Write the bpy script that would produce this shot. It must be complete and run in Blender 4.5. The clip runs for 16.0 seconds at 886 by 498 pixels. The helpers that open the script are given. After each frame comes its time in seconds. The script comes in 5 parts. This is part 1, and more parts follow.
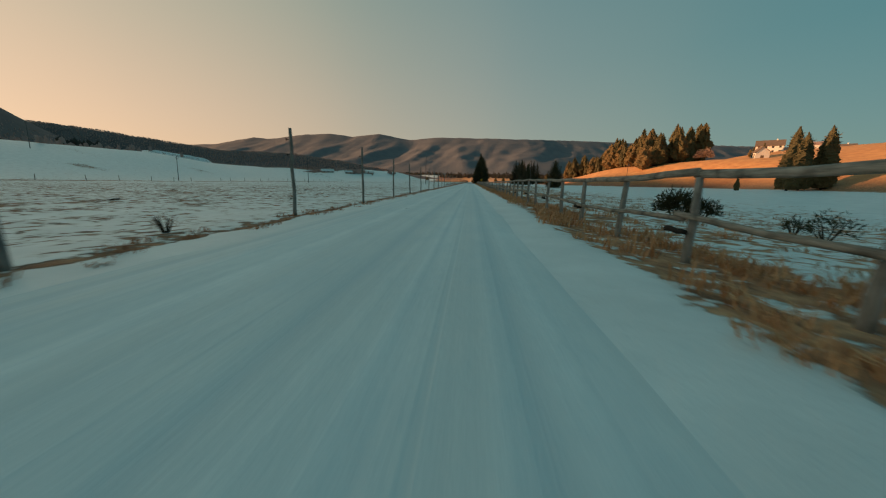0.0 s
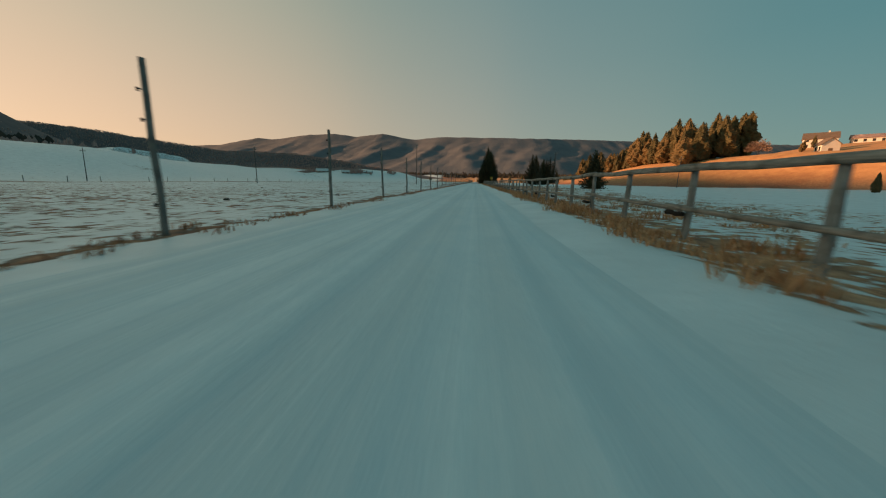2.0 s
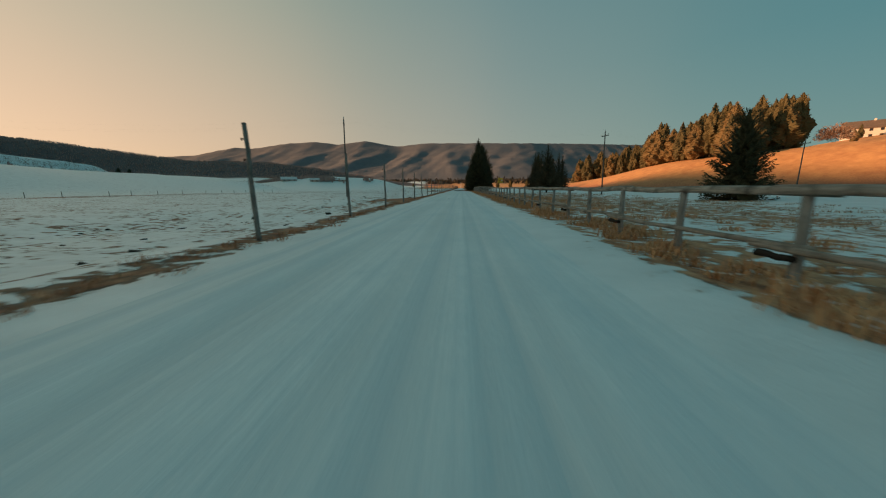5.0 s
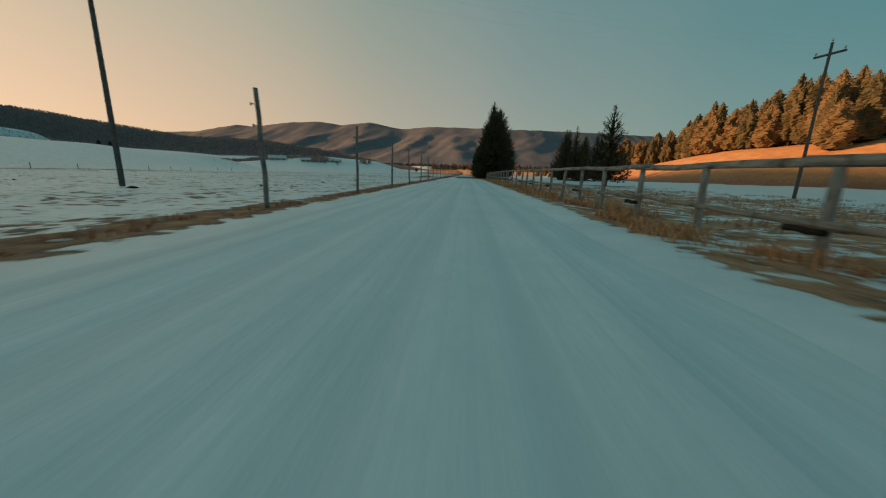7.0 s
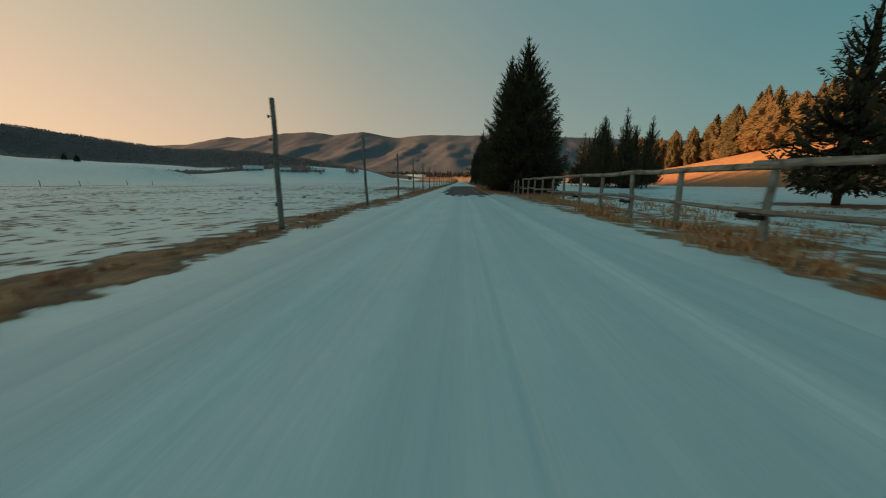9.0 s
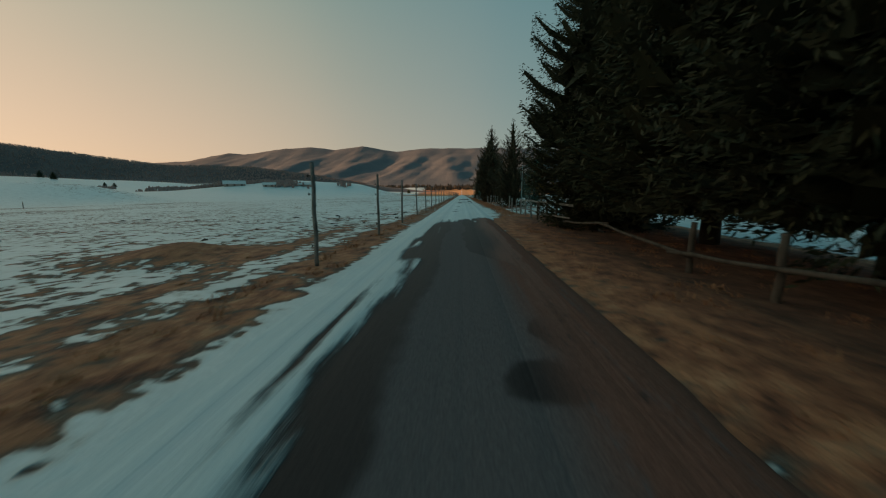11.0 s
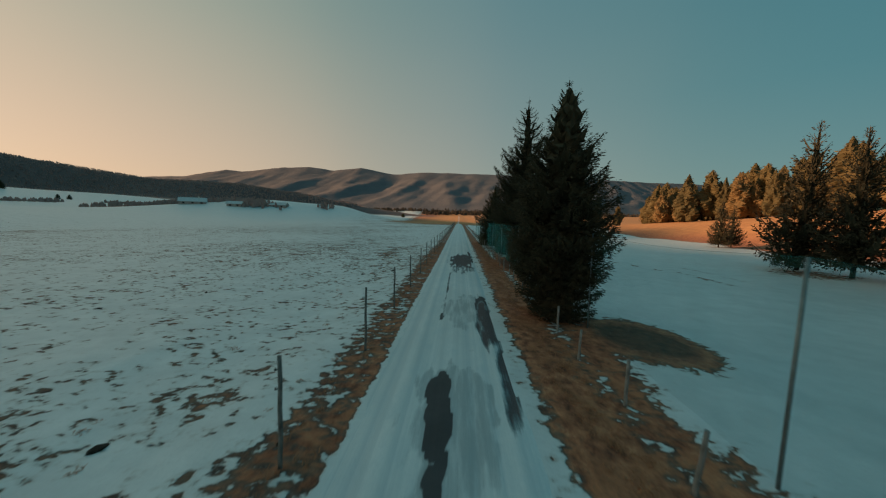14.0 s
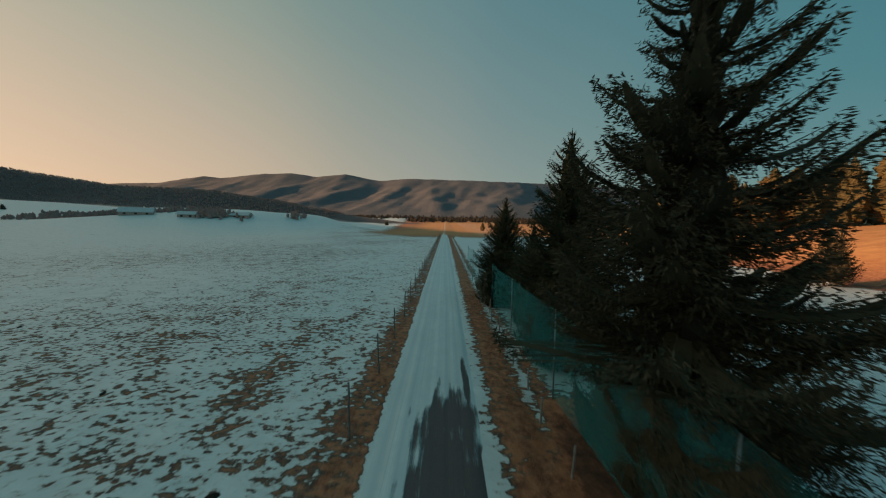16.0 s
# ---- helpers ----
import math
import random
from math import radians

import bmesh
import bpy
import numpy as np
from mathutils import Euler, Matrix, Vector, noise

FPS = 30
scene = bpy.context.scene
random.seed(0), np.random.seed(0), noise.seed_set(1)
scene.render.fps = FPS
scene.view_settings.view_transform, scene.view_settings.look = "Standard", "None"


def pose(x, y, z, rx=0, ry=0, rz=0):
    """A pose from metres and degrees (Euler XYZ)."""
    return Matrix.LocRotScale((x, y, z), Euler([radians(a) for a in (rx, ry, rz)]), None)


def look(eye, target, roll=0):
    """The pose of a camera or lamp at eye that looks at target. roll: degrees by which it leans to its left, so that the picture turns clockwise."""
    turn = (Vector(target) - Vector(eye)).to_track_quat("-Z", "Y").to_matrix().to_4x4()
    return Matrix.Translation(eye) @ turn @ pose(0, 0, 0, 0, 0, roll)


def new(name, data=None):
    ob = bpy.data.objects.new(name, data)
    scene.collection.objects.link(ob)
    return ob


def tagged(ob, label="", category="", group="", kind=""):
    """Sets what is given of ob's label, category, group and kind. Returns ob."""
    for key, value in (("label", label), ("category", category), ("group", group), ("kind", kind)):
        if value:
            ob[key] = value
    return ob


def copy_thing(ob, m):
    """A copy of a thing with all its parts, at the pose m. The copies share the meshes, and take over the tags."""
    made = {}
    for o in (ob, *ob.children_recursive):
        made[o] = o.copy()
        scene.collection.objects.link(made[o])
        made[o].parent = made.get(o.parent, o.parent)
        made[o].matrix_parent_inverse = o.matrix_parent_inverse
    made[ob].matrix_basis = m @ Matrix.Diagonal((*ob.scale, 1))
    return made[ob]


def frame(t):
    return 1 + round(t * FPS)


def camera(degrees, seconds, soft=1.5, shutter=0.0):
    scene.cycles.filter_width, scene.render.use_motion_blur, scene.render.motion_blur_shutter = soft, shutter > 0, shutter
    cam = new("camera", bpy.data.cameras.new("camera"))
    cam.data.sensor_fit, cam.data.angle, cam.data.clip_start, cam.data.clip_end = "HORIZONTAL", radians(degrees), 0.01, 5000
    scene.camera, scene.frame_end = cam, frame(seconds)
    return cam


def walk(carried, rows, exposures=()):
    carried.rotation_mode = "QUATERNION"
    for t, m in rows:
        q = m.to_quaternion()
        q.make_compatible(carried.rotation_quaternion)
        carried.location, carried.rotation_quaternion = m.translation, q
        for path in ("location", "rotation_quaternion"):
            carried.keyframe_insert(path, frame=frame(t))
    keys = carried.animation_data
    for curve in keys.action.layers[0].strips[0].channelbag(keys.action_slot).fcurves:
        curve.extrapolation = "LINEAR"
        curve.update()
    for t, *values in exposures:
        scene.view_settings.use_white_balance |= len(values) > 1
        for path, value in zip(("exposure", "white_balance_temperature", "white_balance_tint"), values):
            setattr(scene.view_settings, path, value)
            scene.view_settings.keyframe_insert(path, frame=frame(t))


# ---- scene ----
# ---------------------------------------------------------------- camera
cam = camera(107.2, 16.0, soft=1.15, shutter=0.11)
PATH = [
    (0, (0.952, -1.496, 0.811), (0.793, 0.456, 0.405), 0.8),
    (0.5, (1.032, 5.607, 0.74), (0.855, 7.556, 0.329), 1.1),
    (1, (0.913, 12.994, 0.668), (0.724, 14.941, 0.254), 1.1),
    (1.5, (0.845, 20.073, 0.66), (0.649, 22.019, 0.245), 0.9),
    (2, (0.699, 27.296, 0.651), (0.511, 29.246, 0.245), 0.6),
    (2.5, (0.571, 34.475, 0.623), (0.415, 36.433, 0.244), 0.8),
    (3, (0.409, 41.849, 0.511), (0.274, 43.813, 0.162), 0.5),
    (5.5, (0.442, 77.823, 0.871), (0.329, 79.782, 0.482), -0.8),
    (6, (0.378, 85.476, 0.743), (0.264, 87.429, 0.326), 0.2),
    (6.5, (0.286, 92.845, 0.597), (0.174, 94.793, 0.16), 1.2),
    (7, (0.309, 100.35, 0.622), (0.184, 102.295, 0.171), 1.3),
    (7.5, (0.037, 108.112, 0.616), (-0.085, 110.057, 0.164), 1.4),
    (8, (-0.088, 115.519, 0.526), (-0.209, 117.464, 0.073), 0.7),
    (8.5, (-0.288, 123.17, 0.609), (-0.399, 125.12, 0.177), 0.3),
    (11, (-0.325, 159.837, 1.306), (-0.442, 161.805, 0.974), -0.8),
    (11.5, (-0.374, 166.737, 1.679), (-0.478, 168.71, 1.37), -0.1),
    (12, (-0.307, 174.053, 2.111), (-0.396, 176.031, 1.828), 0.6),
    (12.5, (-0.334, 180.738, 2.563), (-0.422, 182.719, 2.302), 1.1),
    (13, (-0.302, 187.994, 3.142), (-0.399, 189.977, 2.9), 1.1),
    (13.5, (-0.296, 194.199, 3.65), (-0.394, 196.185, 3.429), 1.1),
    (14, (-0.265, 200.908, 4.302), (-0.359, 202.897, 4.112), 1.3),
    (14.5, (-0.284, 206.794, 5.093), (-0.359, 208.785, 4.92), 1.2),
    (15, (-0.266, 213.414, 5.731), (-0.314, 215.408, 5.582), 1.5),
    (15.5, (-0.209, 218.87, 6.513), (-0.233, 220.865, 6.374), 1.7),
    (16, (-0.042, 225.411, 7.347), (-0.054, 227.405, 7.195), 0.9),
]
walk(cam, [(t, look(eye, target, roll)) for t, eye, target, roll in PATH],
     ((0.0, 0.88, 6400, 9.5), (8.7, 0.88, 6400, 9.5), (12.0, 0.78, 6120, 7.6), (16.0, 0.76, 6080, 7.8)))

# ---------------------------------------------------------------- light
SUN_EL = 13.25     # degrees above the horizon
SUN_AZ = 86.0      # degrees to the left of the road's heading
to_sun = Vector((-math.sin(radians(SUN_AZ)) * math.cos(radians(SUN_EL)),
                 math.cos(radians(SUN_AZ)) * math.cos(radians(SUN_EL)), math.sin(radians(SUN_EL))))
world = bpy.data.worlds.new("evening_sky")
scene.world = world
world.use_nodes = True
wn, wl = world.node_tree.nodes, world.node_tree.links
wn.clear()
sky = wn.new("ShaderNodeTexSky")
sky.sky_type = "NISHITA"
sky.sun_disc = False
sky.sun_elevation = radians(SUN_EL)
sky.sun_rotation = radians(-SUN_AZ)
sky.altitude = 1000
sky.air_density, sky.dust_density, sky.ozone_density = 1.0, 3.0, 1.5


def world_node(kind, *links, **values):
    n = wn.new(kind)
    for k, v in values.items():
        if k == "operation":
            n.operation = v
        if k == "blend":
            n.data_type, n.blend_type = "RGBA", v
    for i, v in links:
        if isinstance(v, bpy.types.NodeSocket):
            wl.new(v, n.inputs[i])
        else:
            n.inputs[i].default_value = v
    return n


def world_ramp(fac, *stops):
    r = world_node("ShaderNodeValToRGB", (0, fac))
    e = r.color_ramp.elements
    r.color_ramp.interpolation = "CARDINAL"
    while len(e) < len(stops):
        e.new(0.5)
    for el, (p, c) in zip(e, stops):
        el.position, el.color = p, (*c, 1)
    return r.outputs[0]


# evening glow: warm towards the sun, teal away from it, darker overhead
way = wn.new("ShaderNodeTexCoord").outputs["Generated"]
flat_sun = Vector((to_sun.x, to_sun.y, 0)).normalized()
facing = world_node("ShaderNodeVectorMath", (0, way), (1, flat_sun), operation="DOT_PRODUCT").outputs["Value"]
facing = world_node("ShaderNodeMath", (0, facing), (1, 0.5), (2, 0.5), operation="MULTIPLY_ADD").outputs[0]
height = world_node("ShaderNodeSeparateXYZ", (0, way)).outputs[2]
glow = world_ramp(facing, (0.0, (0.088, 0.208, 0.215)), (0.12, (0.103, 0.243, 0.231)), (0.3, (0.205, 0.298, 0.258)), (0.5, (0.34, 0.355, 0.286)), (0.7, (0.54, 0.435, 0.298)), (0.88, (0.84, 0.55, 0.33)), (1.0, (1.0, 0.60, 0.34)))
low_glow = world_ramp(facing, (0.0, (0.150, 0.255, 0.225)), (0.12, (0.174, 0.274, 0.238)), (0.3, (0.264, 0.322, 0.263)), (0.5, (0.390, 0.374, 0.288)), (0.7, (0.59, 0.446, 0.300)), (0.88, (0.88, 0.55, 0.32)), (1.0, (1.0, 0.60, 0.33)))
climb = world_node("ShaderNodeMapRange", (0, height), (1, 0.0), (2, 0.30)).outputs[0]
glow = world_node("ShaderNodeMix", (0, climb), (6, low_glow), (7, glow), blend="MIX").outputs[2]
dim = world_ramp(height, (0.0, (1.0, 1.0, 1.0)), (0.45, (0.56, 0.80, 0.93)), (1.0, (0.13, 0.55, 0.80)))
glow = world_node("ShaderNodeMix", (0, 1.0), (6, glow), (7, dim), blend="MULTIPLY").outputs[2]
sky_dim = world_node("ShaderNodeMix", (0, 1.0), (6, sky.outputs[0]), (7, (0.10, 0.10, 0.10, 1)), blend="MULTIPLY").outputs[2]
mixed = world_node("ShaderNodeMix", (0, 0.12), (6, glow), (7, sky_dim), blend="MIX").outputs[2]
bg = world_node("ShaderNodeBackground", (0, mixed), (1, 0.55))
world_node("ShaderNodeOutputWorld", (0, bg.outputs[0]))

sun = new("sun", bpy.data.lights.new("sun", "SUN"))
sun.data.energy, sun.data.angle, sun.data.color = 4.0, radians(0.6), (1.0, 0.52, 0.25)
sun.matrix_world = look(to_sun * 100, (0, 0, 0))


# ---------------------------------------------------------------- materials
class Nodes:
    """A material with a principled surface, and short ways to add nodes to it."""

    def __init__(self, name, rough=0.8, metal=0.0, spec=0.3):
        self.mat = bpy.data.materials.new(name)
        self.mat.use_nodes = True
        self.t = self.mat.node_tree
        self.surf = self.t.nodes["Principled BSDF"]
        self.surf.inputs["Roughness"].default_value = rough
        self.surf.inputs["Metallic"].default_value = metal
        self.surf.inputs["Specular IOR Level"].default_value = spec
        self.place = self.t.nodes.new("ShaderNodeNewGeometry").outputs["Position"]
        self.local = self.t.nodes.new("ShaderNodeTexCoord").outputs["Object"]

    def node(self, kind, *links, **values):
        n = self.t.nodes.new(kind)
        for k, v in values.items():
            if k == "operation":
                n.operation = v
        for i, v in enumerate(links):
            if v is None:
                continue
            if isinstance(v, bpy.types.NodeSocket):
                self.t.links.new(v, n.inputs[i])
            else:
                n.inputs[i].default_value = v
        return n

    def math(self, op, a, b=None, c=None):
        return self.node("ShaderNodeMath", a, b, c, operation=op).outputs[0]

    def noise(self, scale, detail=4.0, rough=0.55, stretch=(1, 1, 1), where=None, shift=(0, 0, 0)):
        m = self.t.nodes.new("ShaderNodeMapping")
        self.t.links.new(where or self.place, m.inputs[0])
        m.inputs["Scale"].default_value = stretch
        m.inputs["Location"].default_value = shift
        n = self.t.nodes.new("ShaderNodeTexNoise")
        self.t.links.new(m.outputs[0], n.inputs["Vector"])
        n.inputs["Scale"].default_value = scale
        n.inputs["Detail"].default_value = detail
        n.inputs["Roughness"].default_value = rough
        return n.outputs[0]

    def ramp(self, fac, *stops):
        r = self.t.nodes.new("ShaderNodeValToRGB")
        e = r.color_ramp.elements
        while len(e) < len(stops):
            e.new(0.5)
        for el, (p, c) in zip(e, stops):
            el.position, el.color = p, (*c, 1)
        self.t.links.new(fac, r.inputs[0])
        return r.outputs[0]

    def mix(self, fac, a, b):
        m = self.t.nodes.new("ShaderNodeMix")
        m.data_type = "RGBA"
        for i, v in ((0, fac), (6, a), (7, b)):
            if isinstance(v, bpy.types.NodeSocket):
                self.t.links.new(v, m.inputs[i])
            else:
                m.inputs[i].default_value = v if i == 0 else (*v, 1)
        return m.outputs[2]

    def step(self, v, lo, hi):
        r = self.t.nodes.new("ShaderNodeMapRange")
        r.interpolation_type = "SMOOTHSTEP"
        self.t.links.new(v, r.inputs[0])
        r.inputs[1].default_value, r.inputs[2].default_value = lo, hi
        return r.outputs[0]

    def attr(self, name):
        a = self.t.nodes.new("ShaderNodeAttribute")
        a.attribute_name = name
        return a.outputs["Fac"]

    def island(self):
        return self.t.nodes.new("ShaderNodeNewGeometry").outputs["Random Per Island"]

    def each(self):
        return self.t.nodes.new("ShaderNodeObjectInfo").outputs["Random"]

    def done(self, color=None, rough=None, bump=None, strength=0.4, distance=0.05):
        for v, k in ((color, "Base Color"), (rough, "Roughness")):
            if isinstance(v, bpy.types.NodeSocket):
                self.t.links.new(v, self.surf.inputs[k])
            elif v is not None:
                self.surf.inputs[k].default_value = (*v, 1) if k == "Base Color" else v
        if bump is not None:
            b = self.t.nodes.new("ShaderNodeBump")
            b.inputs["Strength"].default_value = strength
            b.inputs["Distance"].default_value = distance
            self.t.links.new(bump, b.inputs["Height"])
            self.t.links.new(b.outputs[0], self.surf.inputs["Normal"])
        return self.mat


def ground_material():
    n = Nodes("snowy_pasture", 0.75, spec=0.5)
    bare = n.attr("bare")
    big = n.noise(0.55, 5, 0.6)
    mid = n.noise(2.9, 3, 0.5, stretch=(1, 1.25, 1), shift=(7, 3, 0))
    fine = n.noise(14, 4, 0.6)
    lump = n.math("ADD", n.math("MULTIPLY", big, 0.40), n.math("MULTIPLY", mid, 0.60))
    lump = n.math("MULTIPLY_ADD", n.math("SUBTRACT", lump, 0.5), 1.45, 0.5)
    lump = n.math("ADD", lump, n.math("MULTIPLY", n.math("SUBTRACT", fine, 0.5), 0.05))
    cover = n.step(n.math("ADD", lump, n.math("SUBTRACT", bare, 0.5)), 0.495, 0.555)
    snow = n.ramp(n.noise(0.9, 5, 0.6), (0.3, (0.66, 0.705, 0.71)), (0.7, (0.81, 0.85, 0.85)))
    thin = n.step(n.math("ADD", lump, n.math("SUBTRACT", bare, 0.5)), 0.40, 0.53)
    snow = n.mix(n.math("MULTIPLY", thin, 0.35), snow, (0.36, 0.33, 0.27))
    tuft = n.noise(3.4, 5, 0.66, stretch=(1, 0.7, 1))
    straw = n.ramp(tuft, (0.30, (0.045, 0.017, 0.011)), (0.42, (0.23, 0.076, 0.040)), (0.54, (0.44, 0.160, 0.078)), (0.70, (0.66, 0.31, 0.16)))
    straw = n.mix(n.step(n.noise(0.12, 3), 0.4, 0.62), straw, n.mix(0.4, straw, (0.30, 0.105, 0.05)))
    straw = n.mix(n.math("MULTIPLY", n.step(n.noise(1.5, 4, 0.6, stretch=(1, 0.6, 1), shift=(2, 9, 0)), 0.42, 0.66), 0.75), straw, (0.54, 0.22, 0.105))
    deep = n.step(n.math("ADD", lump, n.math("SUBTRACT", bare, 0.5)), 0.55, 0.74)
    soil = n.ramp(tuft, (0.35, (0.070, 0.055, 0.047)), (0.65, (0.20, 0.130, 0.092)))
    straw = n.mix(deep, soil, straw)
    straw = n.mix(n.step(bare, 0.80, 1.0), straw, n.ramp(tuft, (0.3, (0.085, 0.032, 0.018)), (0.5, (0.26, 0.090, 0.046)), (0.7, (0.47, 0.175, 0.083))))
    # darkest needle litter, with the shade under the spruces painted in
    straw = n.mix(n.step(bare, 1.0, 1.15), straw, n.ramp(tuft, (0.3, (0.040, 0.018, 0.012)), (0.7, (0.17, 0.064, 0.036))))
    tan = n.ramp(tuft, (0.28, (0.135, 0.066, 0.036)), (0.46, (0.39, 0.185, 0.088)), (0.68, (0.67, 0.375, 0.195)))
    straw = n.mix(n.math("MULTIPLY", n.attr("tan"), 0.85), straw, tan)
    # sunlight put into the meadow colour; redder straw left for the shaded foot
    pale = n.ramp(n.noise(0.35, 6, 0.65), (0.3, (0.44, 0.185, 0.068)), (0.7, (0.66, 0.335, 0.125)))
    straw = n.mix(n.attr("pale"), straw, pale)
    color = n.mix(cover, snow, straw)
    wood = n.ramp(n.noise(0.05, 6, 0.65), (0.32, (0.090, 0.069, 0.073)), (0.68, (0.140, 0.104, 0.104)))
    color = n.mix(n.attr("wood"), color, wood)
    relief = n.math("ADD", n.math("MULTIPLY", n.math("SUBTRACT", 1.0, cover), 0.55), n.math("MULTIPLY", n.math("MULTIPLY_ADD", cover, 0.7, 0.3), n.math("ADD", n.math("MULTIPLY", mid, 0.5), n.math("MULTIPLY", fine, 0.30))))
    return n.done(color, n.math("ADD", 0.45, n.math("MULTIPLY", cover, 0.45)), relief, 0.75, 0.14)


def road_material():
    n = Nodes("snow_packed_asphalt", 0.6, spec=0.22)
    melt, wet = n.attr("melt"), n.attr("wet")
    streak = n.noise(2.2, 4, 0.6, stretch=(3.2, 0.24, 1))
    blot = n.noise(1.1, 5, 0.6)
    fine = n.noise(16, 4, 0.65, stretch=(1, 0.5, 1))
    edge = n.math("ADD", n.math("MULTIPLY", streak, 0.62), n.math("ADD", n.math("MULTIPLY", blot, 0.26), n.math("MULTIPLY", fine, 0.12)))
    v = n.math("ADD", melt, n.math("MULTIPLY", n.math("SUBTRACT", edge, 0.5), 2.3))
    open_road = n.step(v, 0.50, 0.80)
    slush = n.step(v, 0.16, 0.60)
    tyre = n.noise(1.0, 2, 0.45, stretch=(2.6, 0.010, 1))
    rut = n.noise(1.0, 2, 0.5, stretch=(7.0, 0.010, 1), shift=(3, 0, 0))
    rut = n.math("MULTIPLY", n.step(rut, 0.56, 0.70), n.step(n.noise(1.0, 2, 0.5, stretch=(0.8, 0.03, 1), shift=(11, 5, 0)), 0.42, 0.6))
    cloud = n.noise(0.6, 5, 0.6, stretch=(1, 0.35, 1))
    snow = n.ramp(n.math("ADD", n.math("MULTIPLY", tyre, 0.6), n.math("MULTIPLY", cloud, 0.4)), (0.41, (0.69, 0.735, 0.735)), (0.59, (0.83, 0.865, 0.86)))
    snow = n.mix(n.math("MULTIPLY", rut, 0.30), snow, (0.46, 0.57, 0.62))
    snow = n.mix(n.math("MULTIPLY", n.attr("rut"), 0.6), snow, (0.47, 0.585, 0.64))
    comb = n.noise(1.0, 3, 0.6, stretch=(13.0, 0.06, 1), shift=(5, 2, 0))
    snow = n.mix(n.math("MULTIPLY", n.step(comb, 0.46, 0.68), 0.20), snow, (0.52, 0.61, 0.65))
    comb_light = n.step(n.noise(1.0, 3, 0.6, stretch=(9.0, 0.045, 1), shift=(15, 8, 0)), 0.54, 0.72)
    snow = n.mix(n.math("MULTIPLY", comb_light, 0.28), snow, (0.86, 0.89, 0.89))
    snow = n.mix(n.math("MULTIPLY", n.step(fine, 0.35, 0.75), 0.25), snow, (0.62, 0.69, 0.72))
    mottle = n.noise(2.3, 4, 0.6, stretch=(1, 0.45, 1), shift=(4, 1, 0))
    snow = n.mix(n.math("MULTIPLY", n.step(mottle, 0.42, 0.68), 0.30), snow, (0.58, 0.68, 0.72))
    pool = n.math("ADD", n.attr("pool"), n.math("MULTIPLY", n.math("SUBTRACT", fine, 0.5), 0.12))
    halo = n.math("ADD", pool, n.math("MULTIPLY", n.math("SUBTRACT", n.noise(1.6, 4, 0.6, stretch=(3.4, 0.30, 1), shift=(1, 6, 0)), 0.5), 0.9))
    snow = n.mix(n.math("MULTIPLY", n.step(halo, 0.22, 0.58), 0.62), snow, (0.30, 0.365, 0.385))
    snow = n.mix(n.step(pool, 0.62, 0.82), snow, n.mix(blot, (0.045, 0.045, 0.048), (0.10, 0.10, 0.105)))
    snow = n.mix(slush, snow, (0.22, 0.27, 0.285))
    grit = n.noise(60, 3, 0.7)
    dry = n.ramp(grit, (0.3, (0.092, 0.076, 0.080)), (0.7, (0.185, 0.158, 0.160)))
    soak = n.step(n.math("ADD", wet, n.math("MULTIPLY", n.math("SUBTRACT", blot, 0.5), 0.5)), 0.36, 0.60)
    tar = n.mix(soak, dry, n.ramp(grit, (0.3, (0.030, 0.022, 0.022)), (0.7, (0.050, 0.038, 0.037))))
    dirt = n.math("MULTIPLY", n.attr("dirt"), n.step(n.math("ADD", n.math("MULTIPLY", streak, 0.6), n.math("MULTIPLY", fine, 0.4)), 0.26, 0.50))
    tar = n.mix(dirt, tar, n.ramp(grit, (0.3, (0.125, 0.052, 0.038)), (0.7, (0.27, 0.125, 0.090))))
    color = n.mix(open_road, snow, tar)
    rough = n.mix(open_road, (0.6, 0.6, 0.6), n.mix(soak, (0.9, 0.9, 0.9), (0.6, 0.6, 0.6)))
    relief = n.math("ADD", n.math("MULTIPLY", n.math("SUBTRACT", 1.0, open_road), 0.35),
                    n.math("ADD", n.math("MULTIPLY", tyre, 0.5), n.math("ADD", n.math("MULTIPLY", n.math("ADD", n.math("ADD", rut, comb), n.math("MULTIPLY", n.attr("rut"), 3.0)), -0.08), n.math("MULTIPLY", fine, 0.12))))
    return n.done(color, rough, relief, 0.45, 0.08)


def wood_material(name, dark, light, lengthwise=(1, 1, 0.12)):
    n = Nodes(name, 0.85, spec=0.2)
    grain = n.noise(34, 5, 0.65, stretch=lengthwise, where=n.local)
    stain = n.noise(3.0, 4, 0.6, where=n.local)
    c = n.ramp(grain, (0.3, dark), (0.7, light))
    c = n.mix(n.step(stain, 0.45, 0.7), c, tuple(0.45 * v for v in dark))
    c = n.mix(n.math("MULTIPLY", n.each(), 0.35), c, tuple(0.5 * v for v in light))
    return n.done(c, None, grain, 0.5, 0.012)


def needle_material(name, dark, light, rough=0.75):
    n = Nodes(name, rough, spec=0.15)
    c = n.mix(n.island(), dark, light)
    c = n.mix(n.math("MULTIPLY", n.noise(0.7, 3, 0.5), 0.5), c, dark)
    c = n.mix(n.math("MULTIPLY", n.each(), 0.3), c, tuple(0.6 * v for v in light))
    return n.done(c)


